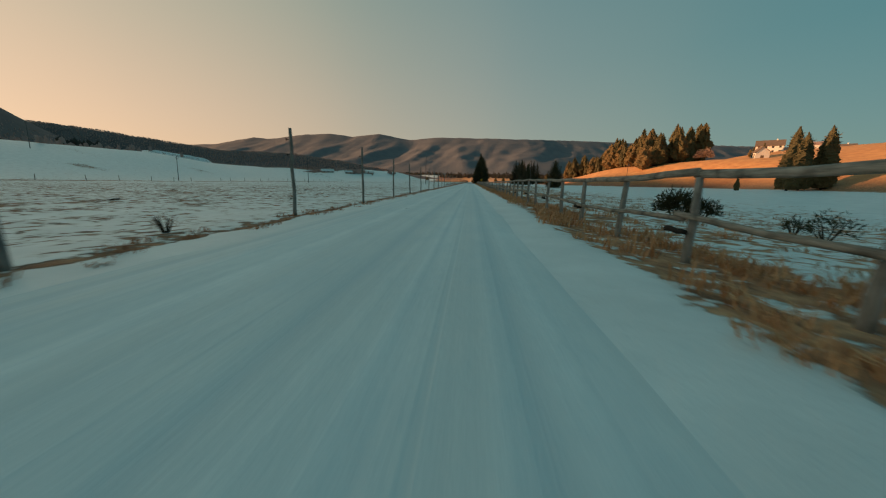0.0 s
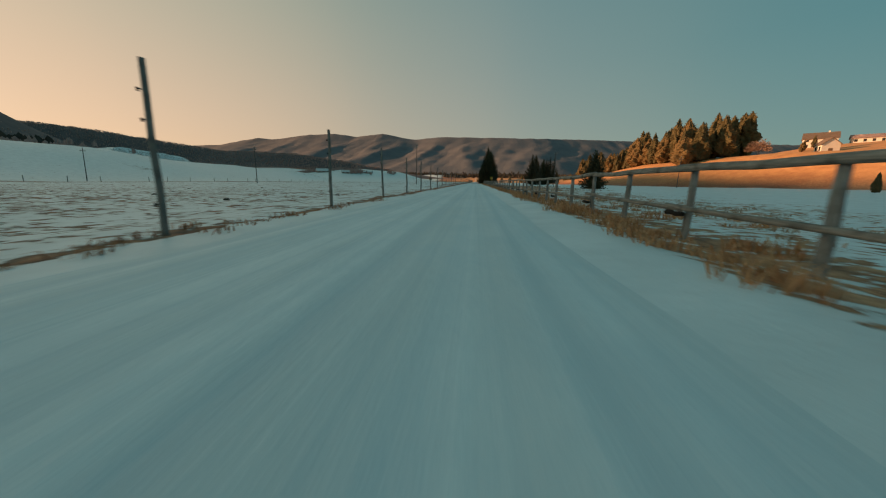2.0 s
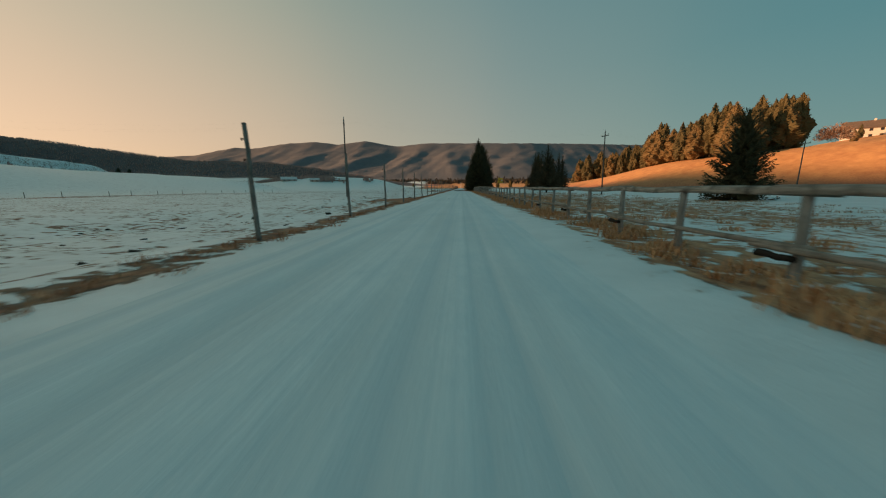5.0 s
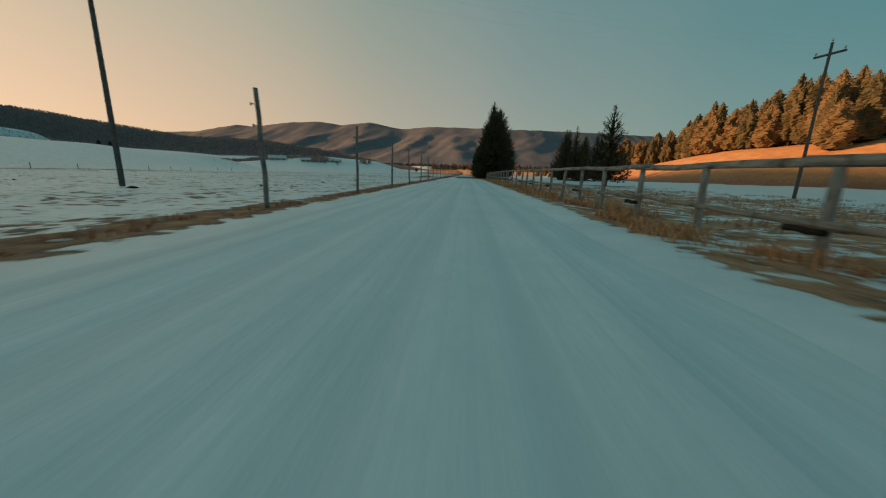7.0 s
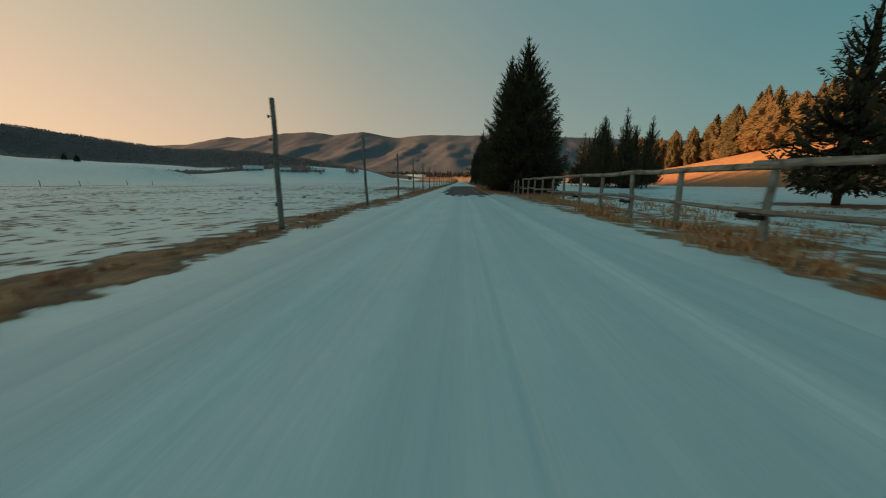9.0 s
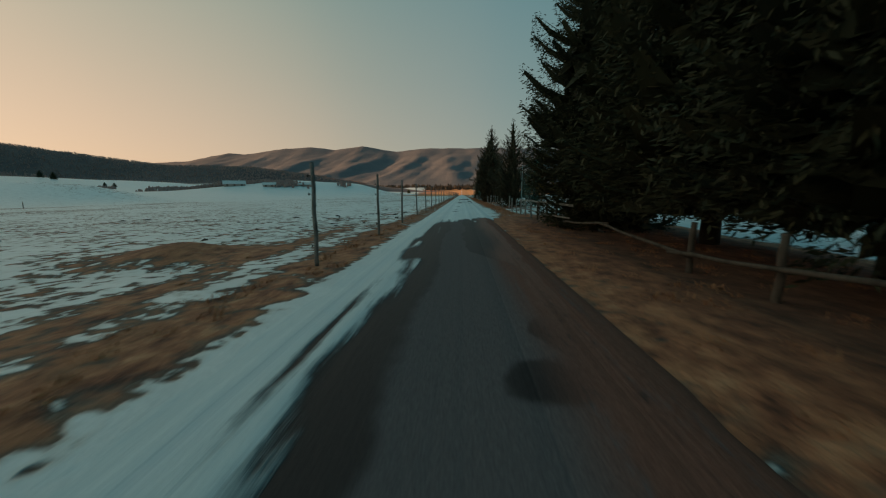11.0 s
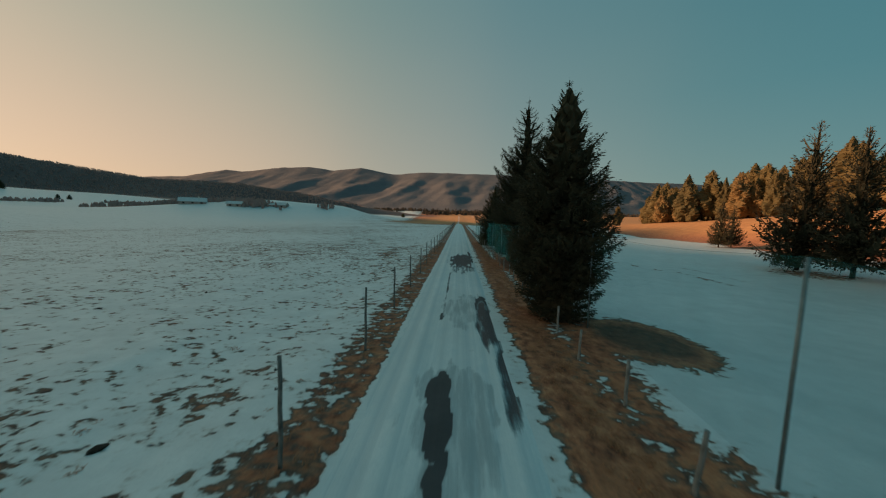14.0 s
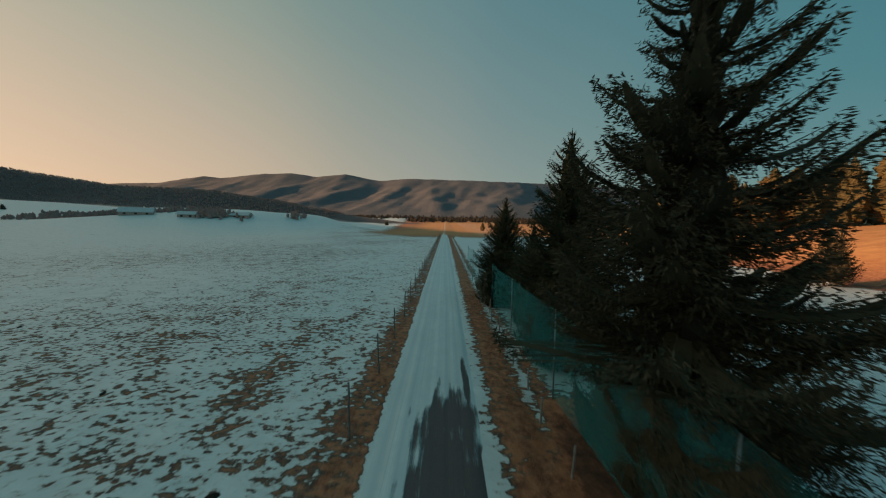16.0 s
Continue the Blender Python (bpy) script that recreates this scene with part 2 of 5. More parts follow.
def plain_material(name, color, rough=0.8, metal=0.0, vary=0.25, scale=4.0, bump=0.2):
    n = Nodes(name, rough, metal)
    v = n.noise(scale, 5, 0.6, where=n.local)
    c = n.ramp(v, (0.3, tuple(x * (1 - vary) for x in color)), (0.7, tuple(min(1, x * (1 + vary)) for x in color)))
    return n.done(c, None, n.noise(scale * 6, 4, 0.6, where=n.local), bump, 0.01)


def forest_material(name, dark, light, scale=0.02):
    n = Nodes(name, 0.95, spec=0.05)
    v = n.math("ADD", n.math("MULTIPLY", n.noise(scale, 6, 0.62), 0.6), n.math("MULTIPLY", n.noise(scale * 9, 4, 0.6, shift=(40, 3, 0)), 0.4))
    c = n.ramp(v, (0.32, dark), (0.66, light))
    return n.done(c, None, n.noise(scale * 6, 6, 0.7), 0.5, 6.0)


def net_material(thin, least=0.16, more=0.32):
    n = Nodes("thin_shade_net" if thin else "green_shade_net", 0.7, spec=0.1)
    weave = n.noise(1.4, 4, 0.6, where=n.local)
    n.done(n.mix(weave, (0.03, 0.27, 0.29), (0.07, 0.42, 0.43)))
    clear = n.t.nodes.new("ShaderNodeBsdfTransparent")
    m = n.t.nodes.new("ShaderNodeMixShader")
    fac = n.math("ADD", least, n.math("MULTIPLY", weave, more))
    n.t.links.new(fac, m.inputs[0])
    n.t.links.new(clear.outputs[0], m.inputs[1])
    n.t.links.new(n.surf.outputs[0], m.inputs[2])
    n.t.links.new(m.outputs[0], n.t.nodes["Material Output"].inputs[0])
    return n.mat


M_GROUND = ground_material()
M_ROAD = road_material()
M_POST = wood_material("weathered_grey_post", (0.11, 0.108, 0.100), (0.29, 0.28, 0.255))
M_RAIL = wood_material("weathered_fence_wood", (0.16, 0.156, 0.148), (0.43, 0.415, 0.385))
M_RAIL_Y = wood_material("weathered_rail_wood", (0.16, 0.142, 0.122), (0.47, 0.42, 0.36), (1, 0.10, 1))
# fence wood again, its colour darkened to carry the spruces' shade
M_SHADED = wood_material("tree_shaded_timber", (0.055, 0.045, 0.036), (0.17, 0.13, 0.10))
M_END = plain_material("dark_log_end", (0.02, 0.017, 0.014), 0.9)
M_BARK = wood_material("spruce_bark", (0.022, 0.016, 0.012), (0.085, 0.062, 0.045), (1, 1, 0.3))
M_NEEDLE = needle_material("spruce_needles", (0.027, 0.032, 0.020), (0.112, 0.104, 0.054))
M_NEEDLE_OPEN = needle_material("young_spruce_needles", (0.030, 0.030, 0.020), (0.125, 0.104, 0.060))
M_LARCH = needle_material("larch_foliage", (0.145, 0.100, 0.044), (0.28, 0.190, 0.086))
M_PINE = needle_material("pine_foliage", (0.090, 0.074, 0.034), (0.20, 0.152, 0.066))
M_FIR = needle_material("fir_needles", (0.074, 0.064, 0.031), (0.175, 0.138, 0.062))
M_STRAW = needle_material("dry_grass", (0.42, 0.195, 0.092), (0.80, 0.47, 0.245), 0.9)
M_RUST = needle_material("matted_red_grass", (0.32, 0.130, 0.066), (0.60, 0.300, 0.155), 0.9)
M_BRUSH = needle_material("pale_brushwood", (0.30, 0.20, 0.15), (0.46, 0.32, 0.24))
M_HAY = needle_material("grey_hay", (0.34, 0.215, 0.135), (0.60, 0.42, 0.28), 0.9)
M_SOIL = plain_material("dark_soil", (0.035, 0.025, 0.018), 0.95, 0, 0.4, 6, 0.6)
M_RIDGE = forest_material("bare_woodland", (0.31, 0.205, 0.185), (0.45, 0.305, 0.270), 0.05)
M_BELT = forest_material("conifer_belt", (0.040, 0.038, 0.034), (0.075, 0.064, 0.052), 0.05)
# distance haze is put into the base colour, raised and turned bluish grey
M_HAZY_MOUNT = forest_material("hazed_mountain_wood", (0.122, 0.128, 0.146), (0.192, 0.186, 0.196), 0.012)
M_NET_FINE = net_material(True, 0.03, 0.12)
M_NET = net_material(True, 0.08, 0.16)
M_NET_DENSE = net_material(False)
M_STEEL = plain_material("galvanised_steel", (0.22, 0.25, 0.25), 0.5, 0.6, 0.2, 8)
M_WALL = plain_material("white_plaster", (0.74, 0.68, 0.60), 0.9, 0, 0.08, 0.8)
M_DULL = plain_material("weathered_plaster", (0.40, 0.33, 0.29), 0.9, 0, 0.15, 0.8)
M_ROOF = plain_material("brown_tiled_roof", (0.17, 0.12, 0.09), 0.9, 0, 0.3, 1.5, 0.5)
M_SNOWROOF = plain_material("snowy_roof", (0.56, 0.59, 0.60), 0.7, 0, 0.12, 0.6)
M_GLASS = plain_material("dark_window_pane", (0.03, 0.035, 0.04), 0.15, 0, 0.2, 3)
M_FRAME = plain_material("window_woodwork", (0.16, 0.10, 0.06), 0.7)
M_YELLOW = plain_material("yellow_sign_paint", (0.62, 0.42, 0.04), 0.55, 0, 0.1, 5)
M_BLACK = plain_material("olive_sign_print", (0.30, 0.20, 0.045), 0.7)
M_WIRE = plain_material("dull_wire", (0.05, 0.05, 0.05), 0.6, 0.7)
M_CERAMIC = plain_material("white_ceramic", (0.55, 0.55, 0.5), 0.3)
M_CONCRETE = plain_material("old_pole_timber", (0.10, 0.095, 0.09), 0.9, 0, 0.3, 6, 0.5)


# ---------------------------------------------------------------- shape helpers
def part(name, bm, material, parent=None, label=""):
    me = bpy.data.meshes.new(name)
    bm.to_mesh(me)
    bm.free()
    me.materials.append(material)
    ob = new(name, me)
    if parent is not None:
        ob.parent = parent
    if label:
        tagged(ob, label)
    return ob


def mesh_part(name, verts, faces, material, parent=None, label="", smooth=False):
    me = bpy.data.meshes.new(name)
    me.from_pydata(np.asarray(verts).tolist(), [], faces if isinstance(faces, list) else faces.tolist())
    me.materials.append(material)
    if smooth:
        me.polygons.foreach_set("use_smooth", [True] * len(me.polygons))
    ob = new(name, me)
    if parent is not None:
        ob.parent = parent
    if label:
        tagged(ob, label)
    return ob


def again(ob, parent, m):
    """Another part on the same mesh."""
    o = ob.copy()
    scene.collection.objects.link(o)
    o.parent = parent
    o.matrix_basis = m
    return o


def rod(bm, a, b, r0, r1, sides=7, rough=0.0, rings=2, rng=random):
    """A round stick from a to b."""
    a, b = Vector(a), Vector(b)
    q = (b - a).to_track_quat("Z", "Y")
    rows = []
    for i in range(rings):
        s = i / (rings - 1)
        c = a.lerp(b, s)
        if 0 < i < rings - 1 and rough:
            c = c + q @ Vector((rng.uniform(-rough, rough), rng.uniform(-rough, rough), 0))
        r = r0 + (r1 - r0) * s
        rows.append([bm.verts.new(c + q @ Vector((math.cos(k * math.tau / sides) * r * (1 + rng.uniform(-rough, rough) * 4),
                                                 math.sin(k * math.tau / sides) * r * (1 + rng.uniform(-rough, rough) * 4), 0))) for k in range(sides)])
    for lo, hi in zip(rows, rows[1:]):
        for k in range(sides):
            bm.faces.new((lo[k], lo[(k + 1) % sides], hi[(k + 1) % sides], hi[k])).smooth = True
    bm.faces.new(list(reversed(rows[0])))
    bm.faces.new(rows[-1])


def box(bm, lo, hi, bevel=0.0):
    m = Matrix.LocRotScale([(a + b) / 2 for a, b in zip(lo, hi)], None, [b - a for a, b in zip(lo, hi)])
    made = bmesh.ops.create_cube(bm, size=1, matrix=m)
    if bevel:
        edges = list({e for v in made["verts"] for e in v.link_edges})
        bmesh.ops.bevel(bm, geom=edges, offset=bevel, segments=1, affect="EDGES")


def empty(name, m=None):
    ob = new(name)
    ob.empty_display_size = 0.3
    if m is not None:
        ob.matrix_world = m
    return ob


# ---------------------------------------------------------------- lie of the land
_table = np.random.RandomState(11).rand(256, 256)


def vnoise(x, y, scale):
    """Smooth value noise in [0, 1]."""
    x, y = np.asarray(x, float) / scale + 91.3, np.asarray(y, float) / scale + 47.7
    i, j = np.floor(x).astype(int), np.floor(y).astype(int)
    u, v = x - i, y - j
    u, v = u * u * (3 - 2 * u), v * v * (3 - 2 * v)
    g = lambda a, b: _table[a % 256, b % 256]
    return (g(i, j) * (1 - u) + g(i + 1, j) * u) * (1 - v) + (g(i, j + 1) * (1 - u) + g(i + 1, j + 1) * u) * v


def ease(v, lo, hi):
    t = np.clip((np.asarray(v, float) - lo) / (hi - lo), 0, 1)
    return t * t * (3 - 2 * t)


# 450+ tops and the x=-1000 run: out of view, added to shade the valley
CREST_AND_BLOCKERS = [(-180, 1000, 6), (-300, 1010, 24), (-430, 1030, 46), (-560, 1020, 60), (-800, 1010, 72), (-960, 990, 92), (-1220, 955, 128), (-1330, 940, 138), (-1500, 920, 140), (-1900, 950, 150), (-2300, 1180, 520), (-2100, 1000, 450), (-1000, 385, 241), (-1000, 325, 243), (-1000, 255, 257), (-1000, 160, 258.5), (-1000, 60, 260), (-1000, -600, 262)]


def ridge_parts(x, y):
    """Height of the ridge and its unseen sun blockers, and how far inside its wood a place lies."""
    x, y = np.asarray(x, float), np.asarray(y, float)
    best = np.zeros(np.broadcast(x, y).shape)
    wood = best - 1e3
    for (ax, ay, ah), (bx, by, bh) in zip(CREST_AND_BLOCKERS, CREST_AND_BLOCKERS[1:]):
        dx, dy = bx - ax, by - ay
        s = np.clip(((x - ax) * dx + (y - ay) * dy) / (dx * dx + dy * dy), 0, 1)
        d = np.hypot(x - ax - s * dx, y - ay - s * dy)
        h = ah + (bh - ah) * s
        best = np.maximum(best, h * np.exp(-(d / (55 + (0.5 if max(ah, bh) > 300 else 1.0 if min(ay, by) > 900 else 0.75) * h)) ** 2))
        wood = np.maximum(wood, 90 + 1.7 * h - d)
    return best, wood


def ridge(x, y):
    return ridge_parts(x, y)[0]


def land(x, y):
    """Height of the ground."""
    x, y = np.asarray(x, float), np.asarray(y, float)
    z = -0.03 * ease(np.abs(x + 0.25), 1.0, 1.6)
    z = z - 0.02
    right = ease(x, 2.2, 4.2) * 0.10 - 0.05 * np.exp(-((x - 2.45) / 0.4) ** 2) * (1 - ease(y, 60, 120)) + ease(x, 4.5, 13) * 0.45
    left = ease(-x, 3.4, 7.0) * 0.18 + ease(-x, 8, 30) * 0.1
    dip = 0.45 * ease(-x, 3.8, 6.5) * (1 - ease(-x, 12, 20)) * np.exp(-((y - 82) / 7.0) ** 2)
    hump = 0.30 * np.exp(-(((x + 7.5) / 3.0) ** 2 + ((y - 95) / 4.5) ** 2)) + 0.35 * np.exp(-(((x + 7.8) / 1.6) ** 2 + ((y - 168) / 1.1) ** 2))
    z = z - right - left - dip + hump
    off = ease(np.abs(x), 3.5, 9.0)
    z = z + off * ((vnoise(x, y, 9.0) - 0.5) * 0.20 + (vnoise(x, y, 2.6) - 0.5) * 0.10 + (vnoise(x, y, 0.9) - 0.5) * 0.05)
    z = z + ease(np.abs(x), 2.4, 3.4) * (vnoise(x, y, 0.7) - 0.5) * 0.07
    # sunny slope on one side
    amp = 1 - ease(y, 260, 520)
    foot = 60 + 44 * (1 - ease(y, 130, 225))
    z = z + amp * np.minimum((0.155 + 0.13 * (1 - ease(y, 130, 225))) * np.maximum(0, x - foot), 0.155 * np.maximum(0, x - 60) + 1 - 0.155 * np.maximum(0, x - 222)) * ease(x - foot, -6, 16)
    z = z + 5.0 * amp * (1 - 0.8 * ease(y, 240, 320)) * ease(x - foot, 4, 42) * (1 - 0.95 * ease(x, 118, 152))
    z = z + amp * ease(x - foot, 5, 30) * (vnoise(x, y, 38) - 0.5) * 2.0
    # snowy hill and wooded ridge on the other, plus the unseen crest added for shade
    w = 1 - 0.62 * ease(y, 215, 330)
    z = z + (13 * w - 2.35 * ease(y, 140, 228) * (1 - 0.75 * ease(y, 236, 290))) * ease(-x, 92, 168) + ease(-x, 60, 140) * (vnoise(x, y, 45) - 0.5) * 3.0 + ease(-x, 150, 260) * (vnoise(x, y, 90) - 0.4) * 9.0 * (1 - ease(y, 620, 760))
    z = z + 20 * ease(-x, 220, 520) * ease(y, 300, 520) * (1 - ease(y, 800, 1100))
    z = z + ridge(x, y) + 12 * np.exp(-((x + 165) / 65) ** 2 - ((y - 480) / 65) ** 2) + 3.2 * np.exp(-((x + 126) / 20) ** 2 - ((y - 264) / 13) ** 2) + 8 * np.exp(-((x + 112) / 32) ** 2 - ((y - 520) / 50) ** 2)
    z = z + 30 * ease(y, 560, 1900) + ease(y, 420, 700) * (vnoise(x, y, 120) - 0.5) * 4
    return z


def bare_ground(x, y):
    """How far the snow is gone: 0 deep snow, 1 bare grass."""
    b = np.full(np.broadcast(x, y).shape, 0.36)
    left = x < 0
    far = ease(np.abs(x), 55, 140)
    b = np.where(left, 0.415 + 0.02 * (1 - ease(-x, 6, 14)) - 0.155 * far - 0.03 * ease(y, 185, 215) + 0.03 * ease(-x, 10, 22) * ease(y, 150, 190), b)
    b = b + np.where(left, 0.060 * (1 - ease(y, 40, 75)) * ease(-x, 7, 14) * (1 - ease(-x, 60, 95)), 0)
    # brown line that marks the field fence under the hill
    b = b + np.where(left, 0.24 * np.exp(-((x + 88) / 4.2) ** 2) * (1 - ease(y, 230, 300)), 0)
    b = np.where(left & (y > 60) & (y < 100) & (x > -16), b - 0.07 + 0.075 * ease(y, 74, 79) * (1 - ease(y, 90, 94)) * ease(-x, 4.6, 5.6), b)
    b = b + np.where(left, 0.46 * np.exp(-(((x + 4.4) / 1.5) ** 2 + ((y - 95.5) / 4.6) ** 2)), 0)
    b = b + np.where(left, 0.045 * ease(y, 150, 158) * (1 - ease(y, 176, 186)) * (1 - ease(-x, 7, 16)), 0)
    b = b + np.where(left, 0.24 * np.exp(-((x + 5.3 + 0.10 * (y - 168) + 0.9 * (vnoise(x * 0, y, 4) - 0.5)) / 0.55) ** 2) * ease(y, 155, 161) * (1 - ease(y, 172, 178)), 0)
    b = b + np.where(left, 0.16 * np.exp(-(((x + 126) / 20) ** 2 + ((y - 264) / 12) ** 2)), 0)
    b = b + np.where(left, 0.16 * (vnoise(x, y * 0.6, 13) - 0.42) * ease(-x, 7, 14) * (1 - ease(-x, 50, 110)) * ease(y, 120, 150), 0)
    b = b + np.where(left, 0.5 * np.exp(-(((x + 7.8) / 1.9) ** 2 + ((y - 168) / 1.3) ** 2)), 0)
    b = b + np.where(left, 0.07 * ease(y, 222, 230) * (1 - ease(y, 246, 256)) * (1 - ease(-x, 6, 14)), 0)
    # verge strips
    lw = 0.30 + 0.35 * ease(y, 60, 84) - 0.04 * ease(y, 140, 152) + 0.16 * ease(y, 180, 188) - 0.15 * np.exp(-((y - 112) / 14) ** 2)
    b = b + np.where(left, (0.20 + 0.06 * ease(y, 60, 76) * (1 - ease(y, 130, 145)) + 0.07 * ease(y, 146, 154) * (1 - ease(y, 172, 182))) * np.exp(-(np.abs(x + 3.05 + 0.18 * ease(y, 60, 84)) / lw) ** 4), 0)
    b = b - np.where((x > 0) & (y > 149) & (y < 178), 0, 0.5 * (1 - ease(np.abs(x + 0.3), np.where(y > 140, 1.85, 2.05), np.where(y > 140, 2.3, 2.75))))
    b = b + np.where((x > 1.4) & (x < 3), 0.26 * (1 - ease(np.abs(x + 0.3), 2.05, 2.75)) * ease(y, 66, 76) * (1 - ease(y, 98, 108)), 0)
    # thawed scraps along the edge of the packed snow
    b = b + ease(y, 174, 180) * np.where(x > 0, 0.20 * np.exp(-((x - 1.65) / 0.45) ** 4) + 0.30 * (1 - ease(np.abs(x + 0.3), 1.85, 2.3)), 0.20 * np.exp(-((x + 2.5) / 0.25) ** 4))
    b = np.where((y < 60) & (x > -2.95) & (x < 2.3), 0.05, b)
    # the fence side
    rgt = x > 0
    edge = np.interp(y, [0, 20, 40, 60, 85, 110, 135, 160], [2.45, 2.45, 2.7, 2.6, 2.4, 2.15, 2.2, 1.95])
    verge = ease(x - edge, 0, 0.25) * (1 - ease(x, 4.2, 5.6))
    b = b + np.where(rgt, verge * (0.23 - 0.01 * ease(y, 80, 95) + 0.02 * ease(y, 140, 160)), 0)
    b = b + np.where(rgt, (0.10 + 0.03 * ease(y, 36, 44)) * ease(x, 4.5, 5.5) * (1 - ease(x, 14, 22)) * (1 - ease(y, 126, 150)), 0)
    b = b + np.where(rgt, 0.075 * ease(y, 78, 88) * (1 - ease(y, 126, 150)) * ease(x, 3.6, 5) * (1 - ease(x, 18, 26)), 0)
    b = b - np.where(rgt, 0.22 * ease(x, 20, 30) + 0.16 * ease(y, 178, 190) * ease(x, 5.0, 7.0), 0)
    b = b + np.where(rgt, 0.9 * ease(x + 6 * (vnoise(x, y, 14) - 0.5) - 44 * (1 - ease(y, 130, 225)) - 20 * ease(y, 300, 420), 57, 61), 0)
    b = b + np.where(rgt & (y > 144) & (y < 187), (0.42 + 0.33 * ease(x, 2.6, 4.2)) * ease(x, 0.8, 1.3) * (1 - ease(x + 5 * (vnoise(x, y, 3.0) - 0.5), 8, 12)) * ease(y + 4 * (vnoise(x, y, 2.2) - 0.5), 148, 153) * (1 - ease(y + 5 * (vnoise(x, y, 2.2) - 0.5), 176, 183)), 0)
    b = b + np.where(rgt & (y > 179), ease(y, 180, 185) * (0.15 * np.exp(-((x - 2.6) / 0.66) ** 4) - 0.24 * (1 - ease(y, 189, 192) * (1 - ease(y, 197, 203))) * np.exp(-((x - 3.9) / 0.30) ** 2) + 0.10 * np.exp(-((x - 4.15) / 0.35) ** 2)), 0)
    near = ease(y, 181, 184) * (1 - ease(y, 190, 193))
    b = b - np.where(rgt, near * (0.18 * np.exp(-((x - 1.95) / 0.48) ** 4) + 0.085 * ease(x, 3.6, 3.9) * (1 - ease(x, 6, 8))), 0.018 * near)
    b = b + np.where(rgt, 0.13 * ease(y, 201, 206) * (1 - ease(y, 222, 240)) * ease(x, 1.7, 2.1) * (1 - ease(x, 4.2, 5.2)), 0)
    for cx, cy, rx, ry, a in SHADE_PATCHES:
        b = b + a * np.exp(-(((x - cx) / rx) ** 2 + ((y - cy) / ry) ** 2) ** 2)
    for (ax, ay), (bx, by) in TRACKS:
        s = np.clip(((x - ax) * (bx - ax) + (y - ay) * (by - ay)) / ((bx - ax) ** 2 + (by - ay) ** 2), 0, 1)
        b = b + (0.40 if ax > 0 else 0.22 * vnoise(x, y, 1.6)) * np.exp(-(np.hypot(x - ax - s * (bx - ax), y - ay - s * (by - ay)) / (0.45 if ax > 0 else 0.8)) ** 2)
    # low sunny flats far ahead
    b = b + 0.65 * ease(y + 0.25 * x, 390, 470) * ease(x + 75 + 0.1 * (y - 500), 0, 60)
    b = np.where(ridge_parts(x, y)[1] > 20, 1.0, b)
    return np.clip(b, 0.0, 1.2)


def sunlit_grass(x, y):
    """Meadow on the sunny side and far flats, with sunlit colour painted in."""
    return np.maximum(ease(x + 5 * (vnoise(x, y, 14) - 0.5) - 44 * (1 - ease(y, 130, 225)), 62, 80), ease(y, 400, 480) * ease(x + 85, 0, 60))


def tan_grass(x, y):
    """Bleached tan grass on the first stretch, redder matted grass further on."""
    return np.where(x > 0, 1.0, 0.35) * (1 - 0.6 * ease(y + 8 * (vnoise(x, y, 5) - 0.5), 130, 150)) * np.where(y > 148, 0.3, 1.0)


def woodland(x, y):
    return ease(ridge_parts(x, y)[1] + 110 * (vnoise(x, y, 60) - 0.5), -4, 14)


# where needles and shelter keep the grass clear, tree shade darkened in: x, y, half widths, amount
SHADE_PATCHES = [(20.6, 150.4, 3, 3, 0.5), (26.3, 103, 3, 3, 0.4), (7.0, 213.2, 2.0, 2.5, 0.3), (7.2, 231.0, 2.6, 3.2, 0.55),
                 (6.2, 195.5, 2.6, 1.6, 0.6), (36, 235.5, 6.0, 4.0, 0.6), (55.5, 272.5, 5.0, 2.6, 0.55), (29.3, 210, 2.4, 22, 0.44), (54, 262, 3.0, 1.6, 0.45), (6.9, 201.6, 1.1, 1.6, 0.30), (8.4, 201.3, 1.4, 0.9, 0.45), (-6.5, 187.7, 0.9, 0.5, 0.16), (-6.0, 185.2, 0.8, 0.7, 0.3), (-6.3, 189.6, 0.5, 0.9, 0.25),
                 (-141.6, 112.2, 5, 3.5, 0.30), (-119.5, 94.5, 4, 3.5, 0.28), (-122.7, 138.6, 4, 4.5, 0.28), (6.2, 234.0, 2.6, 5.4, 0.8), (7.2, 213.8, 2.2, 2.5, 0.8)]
# trodden lines across the snowfield
TRACKS = [((17.9, 242.9), (21.4, 234.8)), ((34.0, 263.0), (37.2, 246.7)), ((21.4, 234.8), (22.4, 224.0)),
          ((-6.9, 254.3), (-9.4, 247.0)), ((-9.4, 247.0), (-8.7, 238.0)), ((24.7, 238.0), (25.3, 221.4)), ((-115, 295), (-130, 350))]


def spaced(start, stop, step, grow, end):
    out = list(np.arange(start, stop, step))
    while out[-1] < end:
        step *= grow
        out.append(out[-1] + step)
    return out


